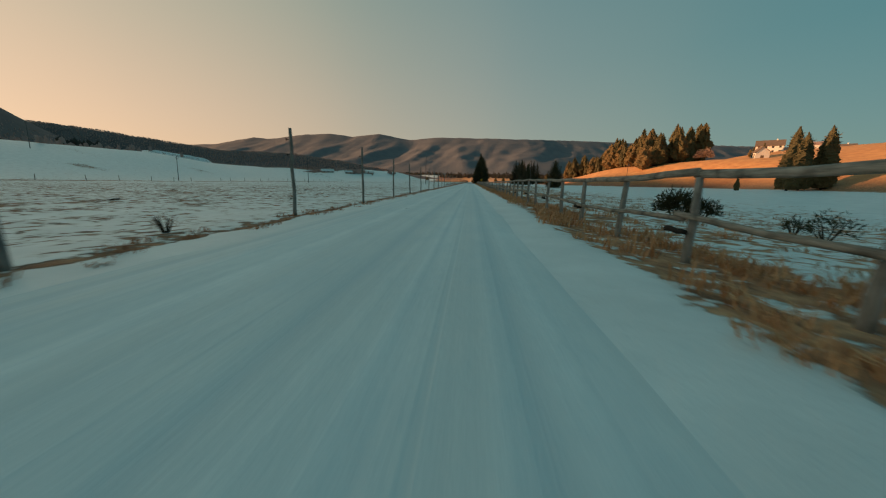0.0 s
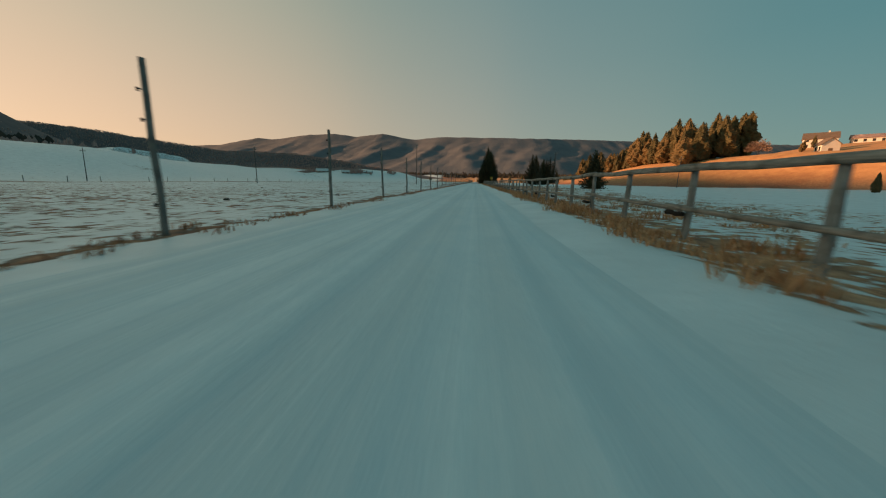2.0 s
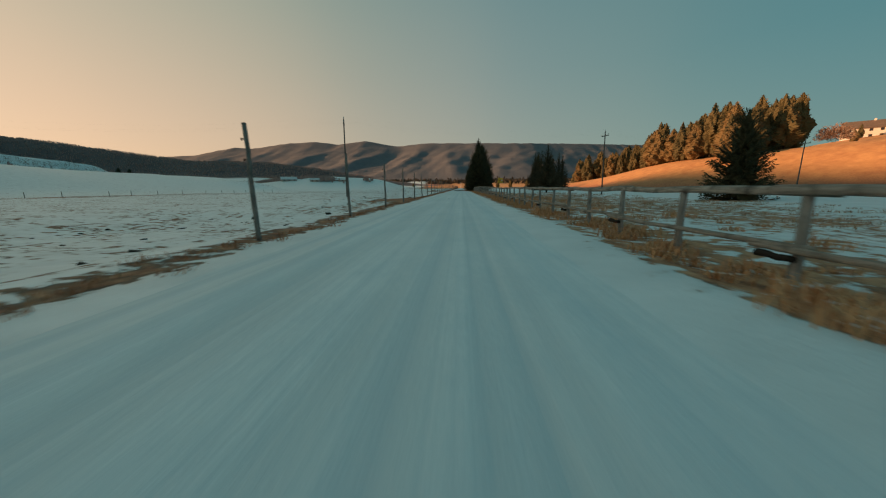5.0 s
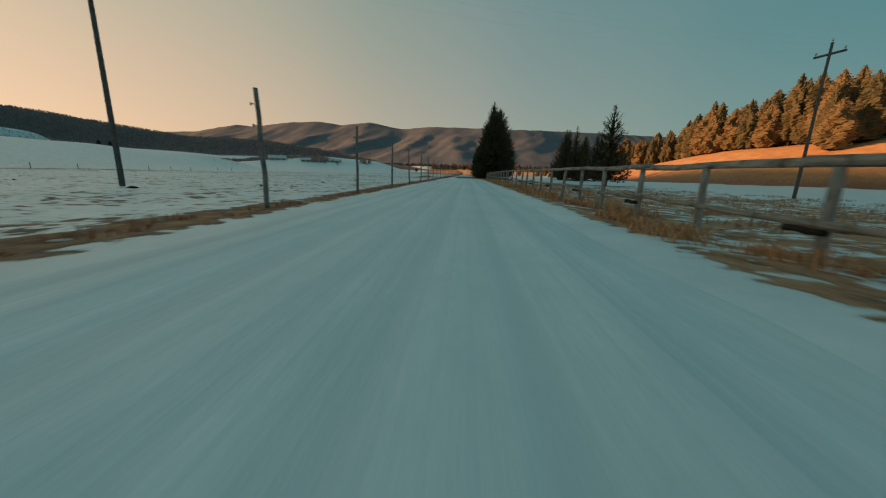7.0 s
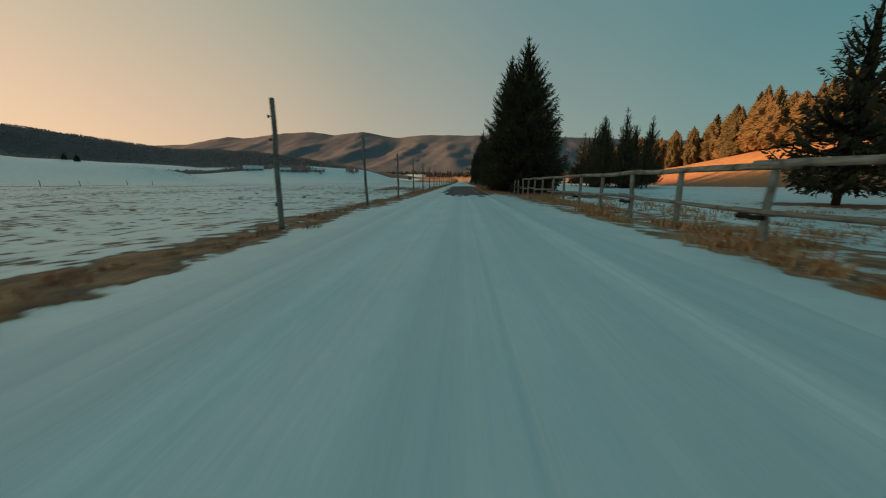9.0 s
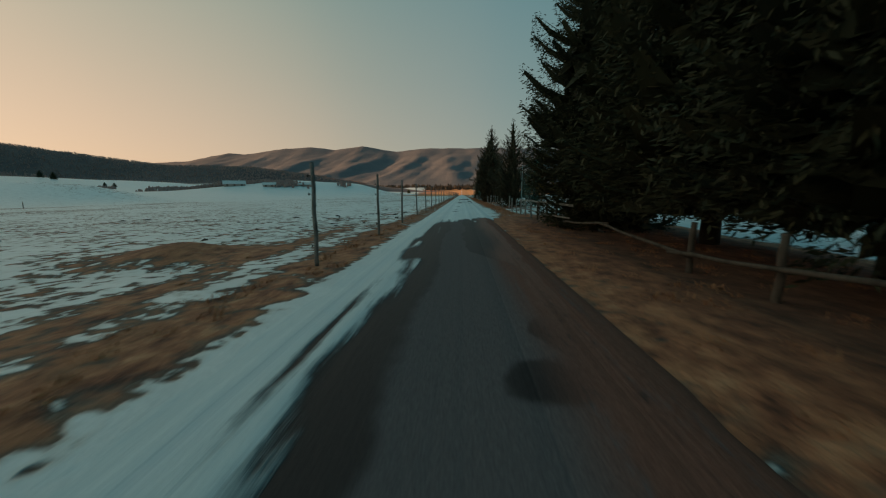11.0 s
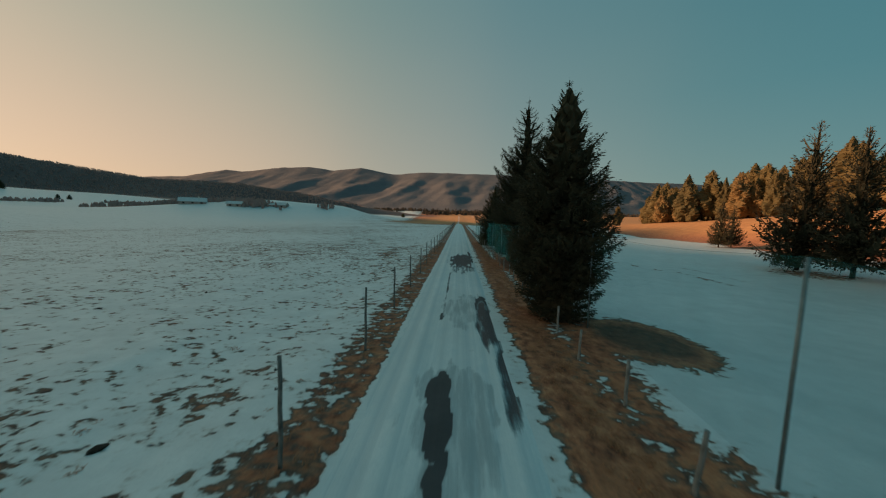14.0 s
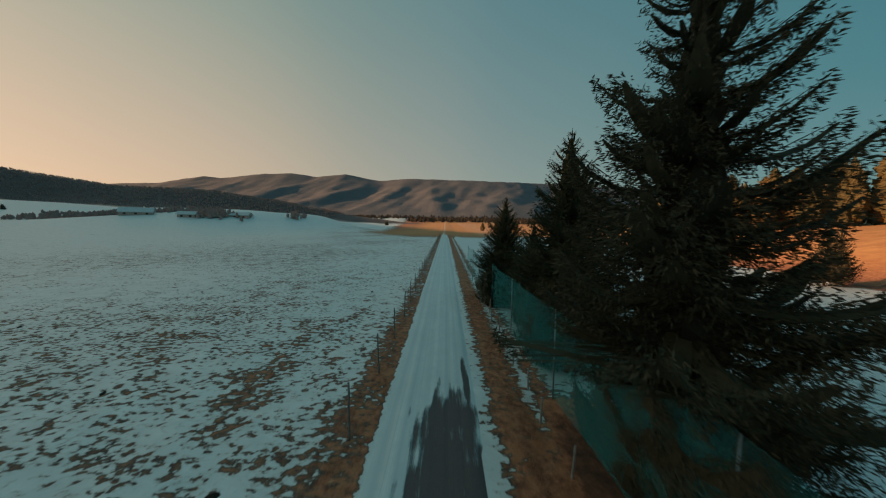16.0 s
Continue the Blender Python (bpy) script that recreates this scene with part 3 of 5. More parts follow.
def grid_object(name, xs, ys, height, material, attributes):
    gx, gy = np.meshgrid(np.array(xs), np.array(ys))
    gz = height(gx, gy)
    nx, ny = len(xs), len(ys)
    i = np.arange(nx * ny).reshape(ny, nx)
    faces = np.stack([i[:-1, :-1], i[:-1, 1:], i[1:, 1:], i[1:, :-1]], -1).reshape(-1, 4)
    me = bpy.data.meshes.new(name)
    me.vertices.add(nx * ny)
    me.vertices.foreach_set("co", np.stack([gx, gy, gz], -1).astype(np.float32).ravel())
    me.loops.add(faces.size)
    me.loops.foreach_set("vertex_index", faces.astype(np.int32).ravel())
    me.polygons.add(len(faces))
    me.polygons.foreach_set("loop_start", np.arange(0, faces.size, 4, dtype=np.int32))
    me.update(calc_edges=True)
    me.polygons.foreach_set("use_smooth", [True] * len(faces))
    for key, f in attributes.items():
        at = me.attributes.new(key, "FLOAT", "POINT")
        at.data.foreach_set("value", f(gx, gy).astype(np.float32).ravel())
    me.materials.append(material)
    me.validate()
    return new(name, me)


east = spaced(0, 12, 0.28, 1.0, 12) + spaced(12.8, 45, 1.0, 1.10, 3600)
west = [-v for v in spaced(0.28, 14, 0.28, 1.0, 14) + spaced(15, 45, 1.0, 1.09, 3600)]
ahead = spaced(-40, 275, 0.72, 1.05, 4200)
back = [-40 - v for v in spaced(2, 10, 2, 1.25, 700)]
ground = grid_object("ground", sorted(west + east), sorted(back + ahead), land, M_GROUND, {"bare": bare_ground, "pale": sunlit_grass, "tan": tan_grass, "wood": woodland})



def bank_rise(x, y):
    return 8.3 * ease(-x, 208.5, 214) * (1 - ease(-x, 226, 236)) * ease(y, 192, 214) * (1 - ease(y + 5 * (vnoise(x, y, 9) - 0.5), 252, 276))


def bank_top(x, y):
    return land(x, y) - 0.9 + bank_rise(x, y) * (1 + 0.12 * (vnoise(x, y, 7) - 0.5))


def bank_face_shade(x, y):
    """Thinner, greyer snow on the steep face, painting in its dark shade."""
    return 0.28 + 0.18 * ease(-x, 208, 210) * (1 - ease(-x, 212.5, 214.5))


bank = grid_object("hill_bank", [float(v) for v in np.arange(-238, -203.9, 0.9)], [float(v) for v in np.arange(188, 284, 2.2)], bank_top, M_GROUND, {"bare": bank_face_shade})
tagged(bank, "steep snow-covered bank on the hill, its shaded face greyed", "bank", kind="structure")
tagged(ground, "pasture under patchy old snow with dry brown grass", "ground", kind="structure")

# ---- road
MELTS = [  # x, y, half width, half length, amount
    (-0.60, 110.7, 0.05, 0.22, 0.6), (-0.45, 94.4, 0.09, 0.17, 1.2), (-0.86, 8.0, 0.09, 0.07, 0.9), (0.89, 45.0, 0.06, 0.08, 0.9), (0.15, 161.2, 1.38, 14.6, 2.1), (-0.50, 169.6, 1.04, 6.0, 1.8), (0.8, 175.6, 0.75, 1.8, 0.85), (0.62, 174.0, 0.5, 2.6, 0.8),
    (0.15, 234.2, 1.3, 5.4, 0.95), (0.2, 228.6, 1.1, 2.6, 0.5), (1.02, 240.5, 0.16, 2.4, 1.0), (-0.85, 221.5, 0.06, 6.0, 0.7), (0.6, 203.0, 0.6, 1.1, 0.35), (1.0, 214.2, 0.42, 3.0, 0.9), (1.12, 209.5, 0.25, 2.4, 0.8)]
# hollows where the snow is soaked through: x, y, half width, half length, depth
POOLS = [(-0.80, 184.1, 0.30, 0.80, 0.5), (-0.82, 184.05, 0.10, 0.42, 1.0), (-0.84, 187.1, 0.24, 0.55, 0.5), (-0.80, 187.3, 0.11, 0.30, 1.0), (-0.78, 188.5, 0.05, 0.09, 1.0), (-0.78, 189.3, 0.05, 0.12, 1.0),
         (-0.74, 192.9, 0.31, 0.66, 0.5), (-0.71, 192.75, 0.13, 0.34, 1.0), (-0.30, 207.6, 0.98, 3.0, 0.5), (-0.62, 207.6, 0.31, 2.3, 1.0), (0.15, 216.2, 1.2, 2.7, 0.42), (0.98, 217.2, 0.33, 2.2, 1.0), (-0.9, 214.8, 0.12, 0.5, 1.0)]
# soft wheel ruts along the road: x, half width, depth
RUTS = [(-1.95, 0.12, 0.8), (-1.4, 0.08, 0.5), (-0.38, 0.05, 0.35), (0.1, 0.09, 0.7), (0.65, 0.05, 0.7), (1.2, 0.08, 0.65)]


def pool(x, y):
    m = np.zeros(x.shape)
    for cx, cy, rx, ry, level in POOLS:
        d = np.hypot((x - cx) / rx, (y - cy) / ry) + 0.5 * (vnoise(x, y * 0.4, 0.18) - 0.5) + 0.35 * (vnoise(x + 5, y * 0.5, 0.5) - 0.5)
        m = np.maximum(m, level * (1 - ease(d, 0.85, 1.12)))
    return m


def wheel_ruts(x, y):
    m = np.zeros(x.shape)
    for k, (cx, w, depth) in enumerate(RUTS):
        c = cx + 0.22 * (vnoise(0 * x + 7.0 * k, y, 22) - 0.5) + 0.07 * (vnoise(0 * x + 3.0 * k, y, 6) - 0.5)
        m = m + depth * np.exp(-((x - c) / w) ** 2) * (0.45 + 0.8 * vnoise(0 * x + 9.0 * k, y, 11))
    return m


def melt(x, y):
    m = np.full(x.shape, -0.30)
    for cx, cy, rx, ry, a in MELTS:
        d = ((x - cx) / rx) ** 2 + ((y - cy) / ry) ** (6 if ry > 10 else 2)
        d = d + (vnoise(x, y * 0.12, 0.16) - 0.5) * 1.1 + (vnoise(x + 9, y * 0.5, 0.5) - 0.5) * 0.6
        m = np.maximum(m, (a + 0.35) * (1 - ease(d, 0.0, 2.1)) - 0.30)
    inside = (y > 149) & (y < 176)
    m = np.where(inside & (x > 0.9), np.maximum(m, 1.7 - 1.2 * ease(np.abs(y - 162.5), 11, 14)), m)
    return m


def wetness(x, y):
    x = x + 0.20 * (vnoise(x, y * 0.35, 0.8) - 0.5) + 0.10 * (vnoise(x, y, 0.3) - 0.5)
    late = ease(y, 165.5, 167.5)
    w = 0.68 - 0.80 * np.exp(-((x + 0.12 + 0.38 * late) / (0.62 - 0.35 * late)) ** 4) * (y < 182)
    for cx, cy, rx, ry in ((0.16, 161.95, 0.33, 0.38), (0.5, 162.85, 0.2, 0.26), (0.35, 172.0, 0.5, 3.0)):
        w = w + 0.8 * np.exp(-(((x - cx) / rx) ** 2 + ((y - cy) / ry) ** 2) ** 2)
    return w - 0.62 * np.exp(-((x - 1.08) / 0.2) ** 4) * (y < 182) - 0.45 * ease(y, 196, 204)


def edge_dirt(x, y):
    """Reddish grit washed over the edge of the bare asphalt."""
    return ease(x + 0.35 * (vnoise(x, y * 0.3, 0.6) - 0.5), 0.22, 0.75) * ease(y, 146, 152) * (1 - ease(y, 178, 186))


def road_top(x, y):
    snow = 1 - ease(melt(x, y), 0.5, 0.7)
    rut = 0.010 * (np.exp(-((x + 1.0) / 0.22) ** 2) + np.exp(-((x - 0.75) / 0.22) ** 2))
    side = ease(np.abs(x + 0.25), 1.15, np.where((y > 140) & (x > 0), 1.85, 2.12))
    bared = ease(x + 0.2 * (vnoise(x, y, 0.6) - 0.5), 1.22, 1.42) * ease(y, 149, 152) * (1 - ease(y, 175, 178))
    return 0.012 + 0.022 * snow - rut * snow + (vnoise(x, y, 0.5) - 0.5) * 0.012 * snow - np.where((y > 140) & (x > 0), 0.12, 0.085) * side - 0.08 * bared


road = grid_object("road", list(np.arange(-2.35, 1.88, 0.07)), sorted(spaced(-60, 150, 1.0, 1.0, 150) + list(np.arange(7.2, 8.8, 0.09)) + list(np.arange(44.3, 45.8, 0.09)) + list(np.arange(93.3, 95.7, 0.13)) + list(np.arange(107.2, 112.5, 0.23))) + list(np.arange(151.2, 183, 0.2)) + list(np.arange(183, 194, 0.1)) + list(np.arange(194, 245, 0.2)) + spaced(246, 450, 1.0, 1.0, 450),
                   road_top, M_ROAD, {"melt": melt, "wet": wetness, "pool": pool, "rut": wheel_ruts, "dirt": edge_dirt})
tagged(road, "narrow country road packed with snow, wet asphalt showing through", "road", kind="structure")

# ---- mountains
SKYLINE = [(-3600, 200), (-2600, 230), (-1980, 252), (-1680, 302), (-1556, 288), (-1265, 322), (-1060, 328), (-897, 306), (-695, 326), (-455, 285),
           (-257, 303), (134, 296), (520, 290), (900, 280), (1274, 266), (2000, 255), (3600, 240)]


def mountain(x, y):
    # the range draws back on one side, so its face turns out of the sun there
    back_off = 0.42 * np.maximum(0, x - 150) * ease(x, 150, 700)
    far = (2500 + back_off) / 2500
    y = y - back_off
    c = far * np.interp(x / far, [p[0] for p in SKYLINE], [p[1] for p in SKYLINE]) + (vnoise(x, y * 0, 40) - 0.5) * 5
    up = np.clip((y - 1650) / 850, 0, 1)
    down = np.clip((y - 2500) / 900, 0, 1)
    wob = x + 160 * (vnoise(x, y, 300) - 0.5) + 0.35 * (2500 - y)
    fold = np.abs(np.sin((wob / 330 + 1.6 * vnoise(x, y, 520)) * 3.1416)) ** 0.85
    rib = np.abs(np.sin((wob / 118 + 1.3 * vnoise(x, y, 260)) * 3.1416))
    spur = np.abs(((wob / 120 + 3 * vnoise(x, y, 230)) % 1.0) * 2 - 1)
    cut = up * (1 - up) * 4 * (1 - down)
    h = c * (0.05 + 0.95 * up ** 0.9) - cut * ((17 - 10 * ease(x, 0, 500)) * fold + 6 * rib + 2.5 * spur * (1 - ease(x, 0, 500)) + 12 * vnoise(x, y, 90) + 5 * vnoise(x, y, 30))
    return np.maximum(h, 0) + 12 - 160 * down ** 1.5


mountains = grid_object("mountain_range", list(np.arange(-3600, 3601, 24.0)), list(np.arange(1640, 3300, 24.0)) + spaced(3310, 3400, 40, 1.1, 4700), mountain, M_HAZY_MOUNT, {})
tagged(mountains, "long wooded mountain range with folded spurs", "mountains", kind="structure")


# ---------------------------------------------------------------- trees
def kites(base, tip, width, rng, cross):
    """Leaf-shaped blades from base points to tip points."""
    d = tip - base
    n = len(d)
    ref = rng.normal(size=(n, 3))
    ref[:, 2] *= 0.5
    side = np.cross(d, ref)
    side /= np.linalg.norm(side, axis=1, keepdims=True) + 1e-9
    mid = base + 0.42 * d
    sets = []
    sides = [side]
    if cross:
        other = np.cross(d, side)
        sides.append(other / (np.linalg.norm(other, axis=1, keepdims=True) + 1e-9))
    for s in sides:
        w = width[:, None] * s
        sets.append(np.stack([base, mid + w, tip, mid - w], 1))
    v = np.concatenate(sets).reshape(-1, 3)
    return v, np.arange(len(v)).reshape(-1, 4)


def core_mesh(rng, height, radius, skirt, power, belly, tiers, sides=18, ragged=0.55, belt=0.12):
    """The dark inside of a crown: ragged tiers of close twigs round the trunk."""
    rows = []
    n = 2 * tiers
    for i in range(n + 1):
        f = i / n
        reach = radius * (1 - f) ** power * (1 - belly * max(0, 1 - f / belt)) * (1.0 if i % 2 == 0 else 0.72)
        a = np.arange(sides) * 6.283 / sides + rng.uniform(-0.15, 0.15, sides) + 0.2 * i
        r = (reach + 0.02) * (1 + ragged * rng.uniform(-1, 0.6, sides))
        z = skirt + (height * 0.97 - skirt) * f + rng.uniform(-0.8, 0.8, sides) * height / n - (0.25 * reach if i % 2 == 0 else 0)
        rows.append(np.stack([np.cos(a) * r, np.sin(a) * r, np.minimum(z, height * 0.98)], 1))
    v = np.concatenate(rows)
    i = np.arange((n + 1) * sides).reshape(n + 1, sides)
    j = np.roll(i, -1, axis=1)
    f = np.stack([i[:-1], j[:-1], j[1:], i[1:]], -1).reshape(-1, 4)
    return v, f


def clump_crown(seed, height, radius, skirt, power, belly, blades, lumps, blade=0.6):
    """A full far-off crown: a body of many small uneven clumps, with short upswept sprays along its outline."""
    rng = np.random.RandomState(seed)
    sides, n = 28, 40
    ph = rng.rand(6) * 6.283

    def reach(f, a):
        w = 1 + lumps * (np.sin(3 * a + ph[0] + 5 * f) * 0.20 + np.sin(5 * a + ph[1] - 9 * f) * 0.16 + np.sin(2 * a + 13 * f + ph[2]) * 0.20 + 0.12 * np.sin(7 * a + 23 * f + ph[3]))
        return radius * (1 - np.clip(f, 0, 1) ** power) * (1 - belly * np.maximum(0, 1 - f / 0.25) ** 1.5) * w

    f = np.linspace(0, 1, n + 1)[:, None] * np.ones((1, sides))
    a = np.arange(sides)[None, :] * 6.283 / sides + 0.13 * np.arange(n + 1)[:, None] + rng.uniform(-0.08, 0.08, f.shape)
    r = reach(f, a) * rng.uniform(0.76, 1.0, f.shape) + 0.03
    v0 = np.stack([np.cos(a) * r, np.sin(a) * r, skirt + (height - skirt) * f + rng.uniform(-0.2, 0.2, f.shape)], -1).reshape(-1, 3)
    i = np.arange((n + 1) * sides).reshape(n + 1, sides)
    j = np.roll(i, -1, axis=1)
    f0 = np.stack([i[:-1], j[:-1], j[1:], i[1:]], -1).reshape(-1, 4)
    fb = rng.rand(blades) ** 0.9 * 0.99
    ab = rng.rand(blades) * 6.283
    rb = reach(fb, ab) * 0.84
    base = np.stack([np.cos(ab) * rb, np.sin(ab) * rb, skirt + (height - skirt) * fb], 1)
    ln = blade * rng.uniform(0.6, 1.2, blades) * (0.45 + 0.55 * np.minimum(1, rb / 1.5))
    out = np.stack([np.cos(ab), np.sin(ab), rng.uniform(-0.1, 0.7, blades)], 1) + rng.normal(0, 0.25, (blades, 3))
    v1, f1 = kites(base, base + out * ln[:, None], 0.17 * ln, rng, False)
    return np.concatenate([v0, v1]), f0.tolist() + (f1 + len(v0)).tolist()


def crown_mesh(seed, height, radius, skirt, whorls, per, power=0.85, rise=(-12, 40), droop=0.18, ragged=0.35, belly=0.12, upturn=0.15, density=34, blade=0.30, core=0.5, spread=0.28, web=0.37, belt=0.12, slim=0.17, cone=3.0):
    """A spruce crown: whorls of drooping fan-shaped boughs, each clothed in short needle sprays."""
    rng = np.random.RandomState(seed)
    bases, tips, widths, webs = [], [], [], []
    for i in range(whorls):
        f = min(max((i + rng.uniform(-0.4, 0.4)) / (whorls - 1), 0.0), 0.99)
        z0 = skirt + (height - skirt) * f
        reach = radius * min((1 - f) ** power, cone * (1 - f)) * (1 - belly * max(0, 1 - f / belt)) + 0.10
        n = max(4, int(per * (0.45 + 0.55 * (1 - f)) + rng.rand()))
        turn = rng.rand() * 6.28
        for k in range(n):
            az = turn + 6.283 * (k + rng.uniform(-0.3, 0.3)) / n
            length = reach * (1 + ragged * rng.uniform(-1, 0.6))
            el = math.tan(math.radians(rise[0] + (rise[1] - rise[0]) * f + rng.uniform(-8, 8)))
            m = int(density * length * length * spread * 1.3 + 7)
            s = rng.beta(1.5, 1.15, m)
            w = length * spread * 1.6 * np.sqrt(s) * np.sqrt(1 - s) + 0.04
            t = rng.uniform(-1, 1, m)
            x = length * s
            y = t * w
            z = z0 + length * (el * s - droop * 2 * s * (1 - s) + upturn * s ** 3) - 0.35 * np.abs(y) + rng.normal(0, 0.03 + 0.03 * length, m)
            hang = rng.rand(m) < 0.25
            dx = np.where(hang, 0.35, 0.9) + rng.normal(0, 0.2, m)
            dy = t * 0.9 + rng.normal(0, 0.3, m)
            dz = np.where(hang, -0.9, el * 0.4 - 0.12 + 0.5 * upturn) + rng.normal(0, 0.25, m)
            ln = blade * (0.35 + 0.65 * min(1.0, length / 1.8)) * rng.uniform(0.6, 1.25, m)
            c, q = math.cos(az), math.sin(az)
            b = np.stack([c * x - q * y, q * x + c * y, z], 1)
            d = np.stack([c * dx - q * dy, q * dx + c * dy, dz], 1)
            d /= np.linalg.norm(d, axis=1, keepdims=True)
            bases.append(b)
            tips.append(b + d * ln[:, None])
            widths.append(ln * slim)
            # the close inner twigs of the bough, a drooping fan
            ss = np.array([0.06, 0.30, 0.55, 0.78, 0.97])
            ww = length * spread * 1.6 * np.sqrt(ss) * np.sqrt(1 - ss) * web * rng.uniform(0.7, 1.3, 5) + 0.008
            zz = z0 + length * (el * ss - droop * 2 * ss * (1 - ss) + upturn * ss ** 3)
            for sg in (-1, 0, 1):
                yy = sg * ww
                webs.append(np.stack([c * length * ss - q * yy, q * length * ss + c * yy, zz - 0.4 * abs(sg) * ww], 1))
            # the bough's own wood
            zm = z0 + length * (0.5 * el - 0.5 * droop + 0.125 * upturn)
            bases.append(np.array([[0, 0, z0], [c * length * 0.5, q * length * 0.5, zm]]))
            tips.append(np.array([[c * length * 0.5, q * length * 0.5, zm], [c * length, q * length, z0 + length * (el + upturn)]]))
            widths.append(np.array([0.010 + 0.006 * length, 0.006 + 0.004 * length]))
    top = np.array([[0.0, 0.0, height - 0.6]])
    bases.append(top)
    tips.append(top + np.array([[0, 0, 0.85]]))
    widths.append(np.array([0.05]))
    v, f = kites(np.concatenate(bases), np.concatenate(tips), np.concatenate(widths), rng, False)
    cv, cf = core_mesh(rng, height, radius * core, skirt, power, belly, max(10, whorls // 2), belt=belt)
    f = np.concatenate([f, cf + len(v)])
    v = np.concatenate([v, cv])
    k = (np.arange(len(webs) // 3) * 15)[:, None, None] + np.array([0, 5])[None, :, None] + np.arange(4)[None, None, :]
    k = k.reshape(-1) + len(v)
    return np.concatenate([v] + webs), np.concatenate([f, np.stack([k, k + 1, k + 6, k + 5], 1)])


def tree(name, label, seed, height, radius, skirt, leaf, trunk_r=None, group="", category="tree", press=None, **kw):
    root = empty(name)
    bm = bmesh.new()
    r = trunk_r or height * 0.014
    rng = random.Random(seed)
    rod(bm, (0, 0, -0.4), (0, 0, height * 0.97), r * 1.25, 0.015, 8, 0.02, 7, rng)
    for k in range(14):
        z = rng.uniform(0.06, 0.55) * height
        a = rng.uniform(0, 6.28)
        ln = rng.uniform(0.12, 0.28) * radius * (1 - z / height)
        rod(bm, (0, 0, z), (math.cos(a) * ln, math.sin(a) * ln, z - 0.05 * ln), 0.03, 0.008, 4)
    part("trunk", bm, M_BARK, root)
    v, f = (clump_crown if "blades" in kw else crown_mesh)(seed, height, radius, skirt, **kw)
    if press:
        # low boughs bend back where they lean on the net
        x = v[:, 0]
        low = v[:, 2] < 4.3
        v[:, 0] = np.where(low & (x < press), press + 0.08 * (x - press), x)
    mesh_part("crown", v, f, leaf, root, smooth=False)
    return tagged(root, label, category, group)


def plant(kind, x, y, scale=1.0, turn=None, z=None, wide=1.0, rng=random):
    z = float(land(x, y)) if z is None else z
    t = rng.uniform(0, 360) if turn is None else turn
    ob = copy_thing(kind, pose(x, y, z, rng.uniform(-1.5, 1.5), rng.uniform(-1.5, 1.5), t))
    ob.scale = (scale * wide, scale * wide, scale)
    return ob


DENSE = dict(slim=0.11, whorls=40, per=11, power=0.72, rise=(-14, 48), droop=0.26, ragged=0.24, upturn=0.15, density=62, blade=0.26, core=0.5, spread=0.32)
OPEN = dict(whorls=27, per=8, power=0.95, rise=(-8, 38), droop=0.22, ragged=0.38, upturn=0.28, density=125, blade=0.20, core=0.13, spread=0.29, web=0.08)
spruce_dense = tree("spruce", "tall dense dark green spruce with a broad skirt beside the road", 3, 11.4, 3.7, 0.3, M_NEEDLE, **{**DENSE, "power": 0.84, "rise": (-14, 40)})
spruce_dense.matrix_world = pose(4.7, 158.5, float(land(4.7, 158.5)))
rt = random.Random(5)
spruce_high = tree("spruce", "very tall dense dark spruce standing over the rail fence", 8, 15.5, 4.5, 0.45, M_NEEDLE,
                   **{**DENSE, "whorls": 42, "per": 10, "belly": 0.45, "belt": 0.24, "power": 0.8, "ragged": 0.2, "rise": (-14, 38), "core": 0.62, "density": 96, "blade": 0.165, "slim": 0.12})
spruce_high.matrix_world = pose(5.7, 174.3, float(land(5.7, 174.3)))
spruce_bole = tree("spruce", "tall dark spruce with a bare lower trunk beside the rail fence", 9, 13.3, 4.2, 1.55, M_NEEDLE, trunk_r=0.2,
                   **{**DENSE, "whorls": 34, "per": 9, "power": 0.8, "ragged": 0.2, "rise": (-6, 38), "droop": 0.16, "core": 0.6, "density": 52, "blade": 0.24, "slim": 0.12})
spruce_bole.matrix_world = pose(6.5, 169.2, float(land(6.5, 169.2)))
plant(spruce_bole, 6.4, 165.2, 0.93, 250, None, 0.9, rt)
spruce_open = tree("spruce", "slender open spruce with upturned boughs behind wooden stakes", 12, 8.45, 2.75, 0.5, M_NEEDLE_OPEN,
                   **{**OPEN, "whorls": 30, "power": 0.98, "rise": (-8, 26), "belly": 0.5, "belt": 0.3, "per": 9, "web": 0.28, "density": 200, "blade": 0.15, "core": 0.34, "slim": 0.125})
spruce_open.matrix_world = pose(4.65, 193.2, float(land(4.65, 193.2)))
plant(spruce_open, 8.0, 198.0, 0.80, 40, None, 0.85, rt)
spruce_v = tree("spruce", "dark dense spruce with a rounded crown by the net fence", 21, 10.4, 2.9, 0.3, M_NEEDLE_OPEN,
                **{**DENSE, "power": 0.5, "cone": 1.45, "rise": (-14, 30), "ragged": 0.2, "belly": 0.6, "belt": 0.35, "density": 150, "blade": 0.17, "slim": 0.11})
spruce_v.matrix_world = pose(4.3, 215.8, float(land(4.3, 215.8)))
spruce_u = tree("spruce", "tall old spruce with long ragged boughs behind the net", 33, 16.0, 4.95, 0.9, M_NEEDLE_OPEN, press=-0.95,
                **{**DENSE, "whorls": 34, "per": 8, "power": 0.88, "cone": 1.3, "rise": (-13, 18), "ragged": 0.34, "upturn": 0.2, "core": 0.26, "belly": 0.2, "spread": 0.37, "density": 165, "blade": 0.17, "web": 0.28, "slim": 0.12})
spruce_u.matrix_world = pose(6.15, 233.8, float(land(6.15, 233.8)))
